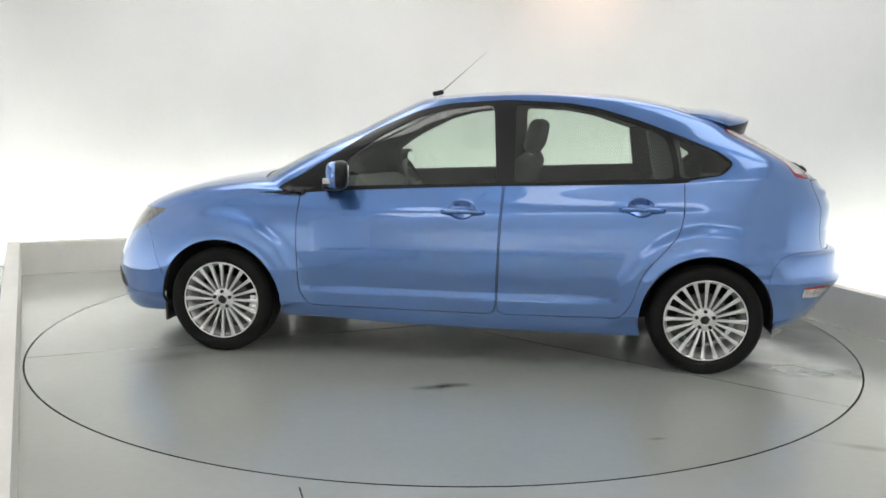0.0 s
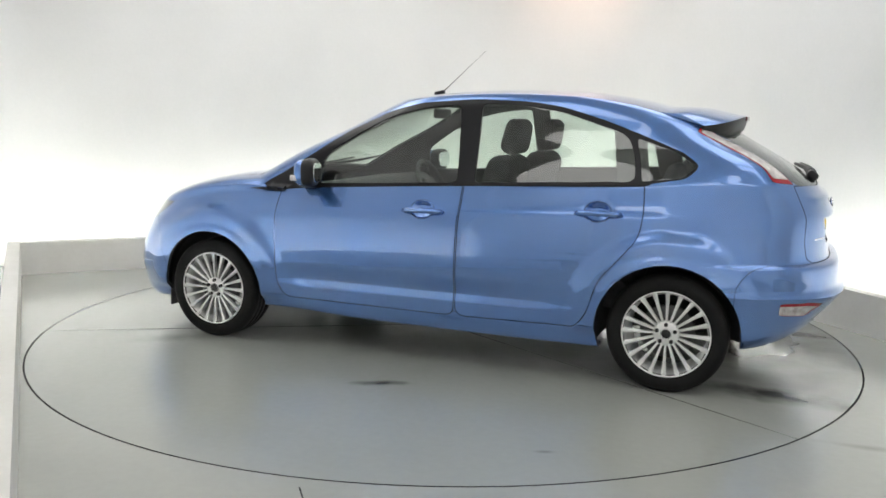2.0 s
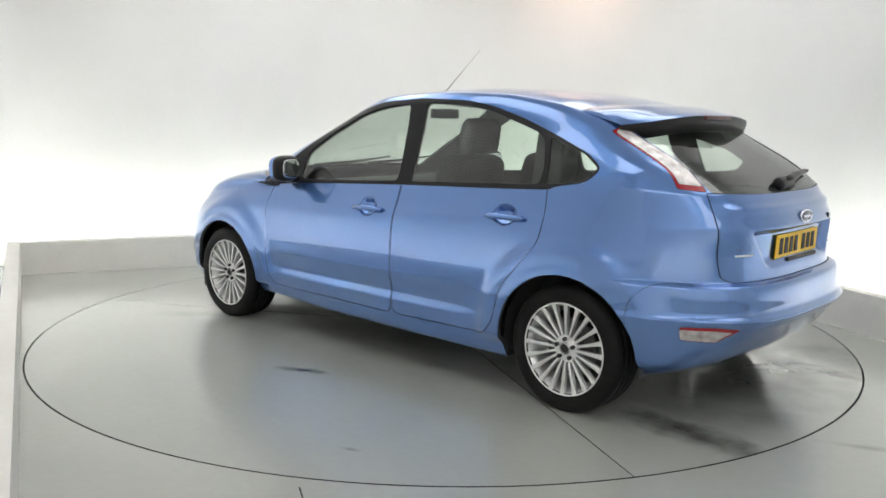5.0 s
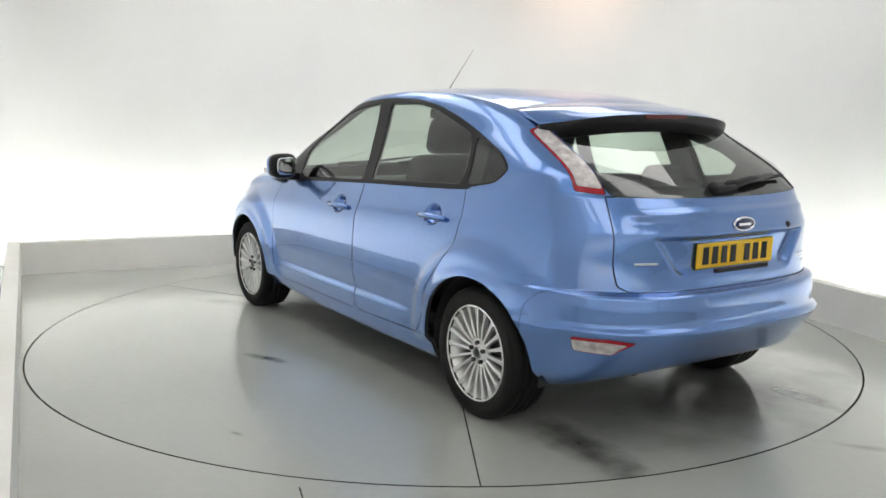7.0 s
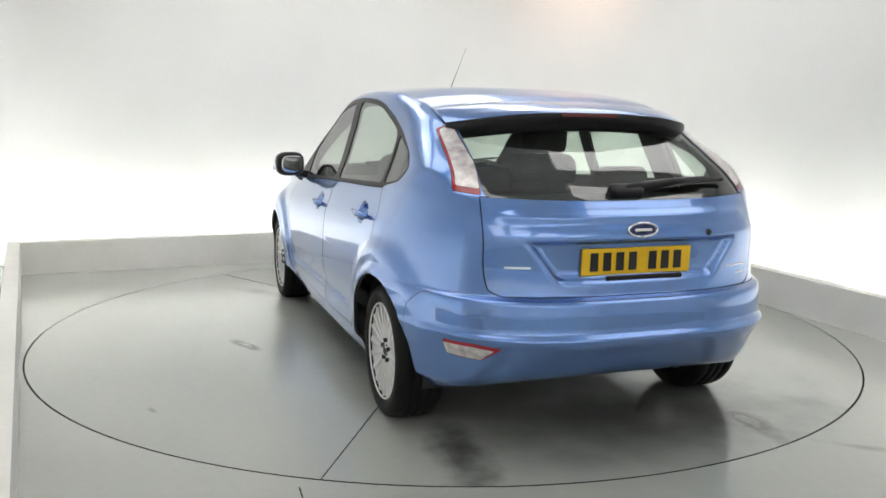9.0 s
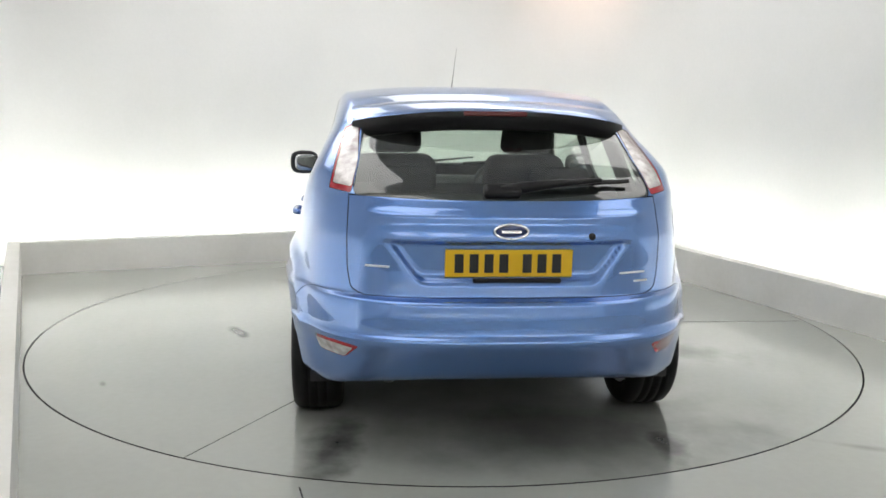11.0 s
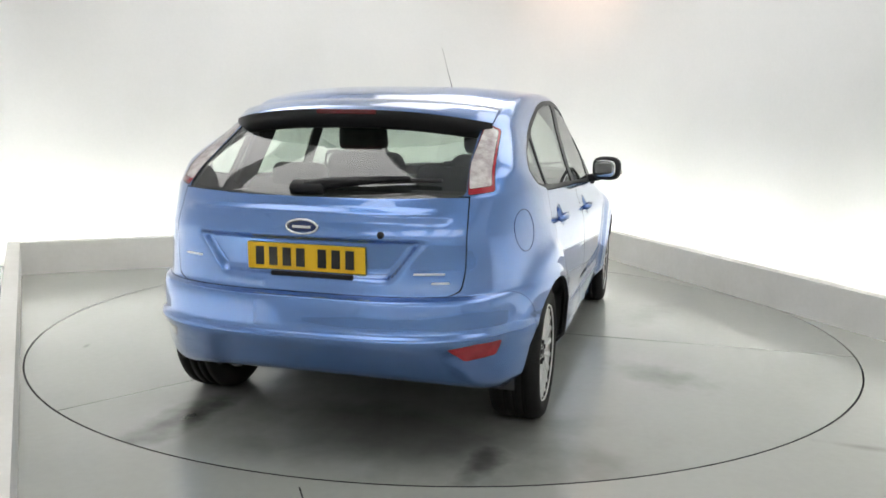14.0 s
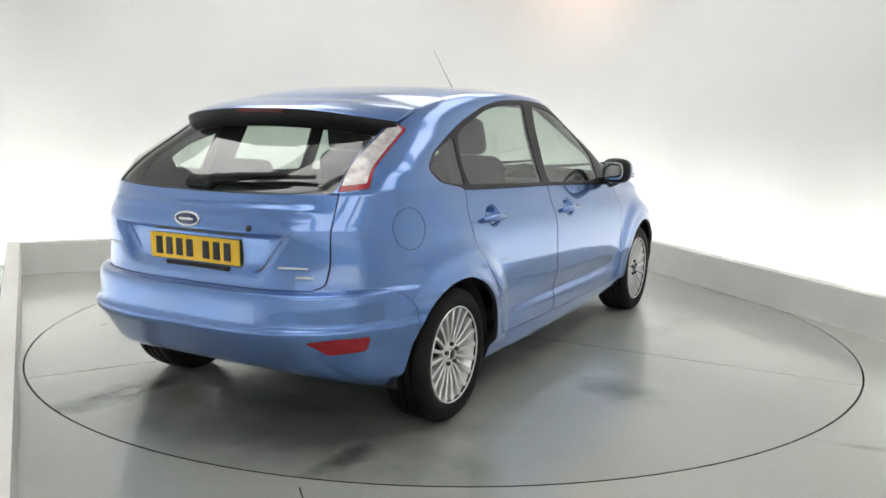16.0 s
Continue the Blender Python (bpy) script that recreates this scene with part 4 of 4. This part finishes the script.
def build_fittings(car):
    # door mirrors
    for s in (1, -1):
        mi = part("door_mirror", blob((0.05, 0.088, 0.072), 0.66, (0.648, s * 0.943, 1.012), (0, 0, s * 12)), PAINT, car, "blue door mirror housing", True)
        part("mirror_rim", blob((0.044, 0.093, 0.077), 0.66, (0.62, s * 0.938, 1.012), (0, 0, s * 12)), BLACK, mi, "black mirror surround", True)
        part("mirror_glass", blob((0.006, 0.07, 0.054), 0.6, (0.578, s * 0.929, 1.012), (0, 0, s * 12)), MIRROR, mi, "silvered mirror glass", True)
        part("mirror_foot", soft_box((0.09, 0.12, 0.05), 0.015, (0.69, s * 0.84, 0.945), (s * 10, 0, 0)), BLACK, mi, "black mirror foot", True)
        part("turn_signal", soft_box((0.05, 0.012, 0.03), 0.005, (0.668, s * 1.024, 0.985), (0, 0, s * 12)), CLEAR, mi, "clear side turn signal", True)
        # handles
        for x, y, z in ((-0.03, 0.876, 0.832), (-0.965, 0.853, 0.868)):
            part("door_handle", rod([(x + 0.11, s * (y + 0.004), z - 0.004), (x + 0.085, s * (y + 0.022), z), (x, s * (y + 0.028), z + 0.002), (x - 0.085, s * (y + 0.022), z), (x - 0.115, s * (y + 0.004), z - 0.002)], [0.012, 0.014, 0.015, 0.014, 0.012], 10), PAINT, car, "blue door handle", True)
    # plate, badge, lettering bars and lock, seated on the tailgate's skin
    gate = next(c for c in car.children if c.name.startswith("tailgate"))
    skin = BVHTree.FromPolygons([v.co for v in gate.data.vertices], [tuple(q.vertices) for q in gate.data.polygons])

    def seat(y, z):
        hit = skin.ray_cast(Vector((-3, y, z)), Vector((1, 0, 0)))[0]
        return hit.x if hit else -2.045

    px = min(seat(0, 0.74), seat(0, 0.82)) - 0.003
    plate = part("number_plate", soft_box((0.006, 0.49, 0.105), 0.0025, (px, 0, 0.78), (0, -2, 0)), YELLOW, car, "yellow rear number plate with dark bars")
    for y in (0.192, 0.135, 0.078, 0.021, -0.069, -0.126, -0.183):
        part("print_bar", box(px - 0.0065, px - 0.0015, y - 0.017, y + 0.017, 0.744, 0.816), INK, plate)
    part("plate_lamp_bar", soft_box((0.02, 0.34, 0.018), 0.006, (seat(0, 0.716) - 0.002, -0.03, 0.716)), BLACK, car, "black strip under the plate")
    bx = seat(0, 0.9) - 0.003
    bd = part("badge", lathe([(0.0, 0.004), (0.8, 0.003), (0.95, 0.0), (1.0, -0.006)], 32), BADGE_BLUE, car, "oval dark blue badge", True)
    bd.matrix_basis = pose(bx, 0.0, 0.905, 0, 4, 90) @ Matrix.Diagonal((0.062, 1, 0.026, 1))
    part("badge_rim", hoop((bx, 0.0, 0.905), 0.027, 0.064, 0.0055, (0, 94, 0)), CHROME, car, "chrome badge rim", True)
    part("badge_bar", soft_box((0.004, 0.075, 0.011), 0.0015, (bx - 0.004, 0, 0.905)), CHROME, car, "silver bar on the badge")
    for y, z, w in ((0.5, 0.765, 0.1), (-0.49, 0.74, 0.12), (-0.53, 0.705, 0.07)):
        lean = math.degrees(math.atan2(seat(y + 0.03, z) - seat(y - 0.03, z), 0.06))
        part("model_script_bar", soft_box((0.005, w, 0.008), 0.002, (seat(y, z) - 0.001, y, z), (0, 0, -lean)), ALLOY, car, "small silver lettering bar")
    lock = part("tailgate_lock", lathe([(0.0, 0.004), (0.012, 0.003), (0.015, -0.004)], 16), BLACK, car, "small dark lock button", True)
    lock.matrix_basis = pose(seat(-0.312, 0.885) - 0.001, -0.312, 0.885, 0, 0, 90)
    # rear wiper
    wp = part("rear_wiper", rod([(-1.945, 0.03, 1.05), (-1.935, -0.06, 1.062), (-1.915, -0.2, 1.078), (-1.885, -0.38, 1.09)], [0.022, 0.024, 0.017, 0.01]), BLACK, car, "black rear wiper arm", True)
    part("wiper_boss", soft_box((0.06, 0.15, 0.05), 0.02, (-1.94, 0.02, 1.047), (0, -40, 0)), BLACK, wp, "", True)
    part("wiper_blade", rod([(-1.918, 0.06, 1.058), (-1.905, -0.22, 1.076), (-1.855, -0.5, 1.084)], [0.009, 0.013, 0.008], 6), PLASTIC, wp)
    # aerial
    ae = part("aerial", rod([(0.23, 0, 1.47), (0.08, 0, 1.603), (-0.06, 0, 1.727)], [0.0035, 0.0013, 0.0006]), BLACK, car, "thin black roof aerial", True)
    part("aerial_base", soft_box((0.07, 0.035, 0.03), 0.012, (0.24, 0, 1.472), (0, 12, 0)), BLACK, ae, "", True)
    # fuel flap on the right flank
    shell = [c for c in car.children if c.name.startswith("body_shell")]
    trees = [BVHTree.FromPolygons([v.co for v in c.data.vertices], [tuple(q.vertices) for q in c.data.polygons]) for c in shell]
    loop = []
    for k in range(33):
        a = 2 * math.pi * k / 32
        x, z = -1.61 + 0.085 * math.cos(a), 0.877 + 0.085 * math.sin(a)
        hits = [h[0].y for h in (t.ray_cast(Vector((x, -2, z)), Vector((0, 1, 0))) for t in trees) if h[0] is not None and h[0].y < -0.4]
        if hits:
            loop.append((x, min(hits), z))
    part("fuel_flap", rod(loop, [0.0016] * len(loop), 6), BADGE_BLUE, car, "round fuel flap shut line", True)
    part("exhaust_pipe", lathe([(0.026, 0), (0.03, 0), (0.03, -0.25), (0.026, -0.25), (0.026, 0)], 20), STEEL, car, "dull steel exhaust tip", True).matrix_basis = pose(-1.9, 0.45, 0.31, 0, 0, 90)
    # front wiper arms on the cowl
    for y in (0.3, -0.2):
        part("front_wiper", rod([(1.16, y, 0.985), (1.05, y - 0.3, 1.01), (0.98, y - 0.55, 1.04)], [0.012, 0.009, 0.006]), BLACK, car, "black windscreen wiper", True)
    # mud flaps behind the front wheels and strake before the rear wheels
    for s in (1, -1):
        part("mud_flap", soft_box((0.015, 0.16, 0.1), 0.004, (AXLE + 0.345, s * 0.78, 0.2)), PLASTIC, car)


car = tagged(new("hatchback_car"), "metallic light blue five-door hatchback car on the turntable", "car")
build_body(car)
for wx, wy, ws in ((AXLE, 0.9, 1), (AXLE, -0.9, -1), (-AXLE, 0.848, 1), (-AXLE, -0.848, -1)):
    build_wheel(car, wx, wy, ws)
build_cabin(car)
build_spoiler(car)
build_fittings(car)


# ---- movement ----
START, RATE, CURVE = 172.118, -6.9962, 0.00490  # heading in degrees: at the start, per second, per second squared
CAR_AT = Vector((-0.178, -0.025, 0))


def motions():
    rows_t, rows_c = [], []
    for i in range(17):
        t = float(i)
        a = START + RATE * t + CURVE * t * t
        m = pose(0, 0, 0, 0, 0, a)
        rows_t.append((t, m))
        rows_c.append((t, m @ Matrix.Translation(CAR_AT)))
    walk(turntable, rows_t)
    walk(car, rows_c)


motions()
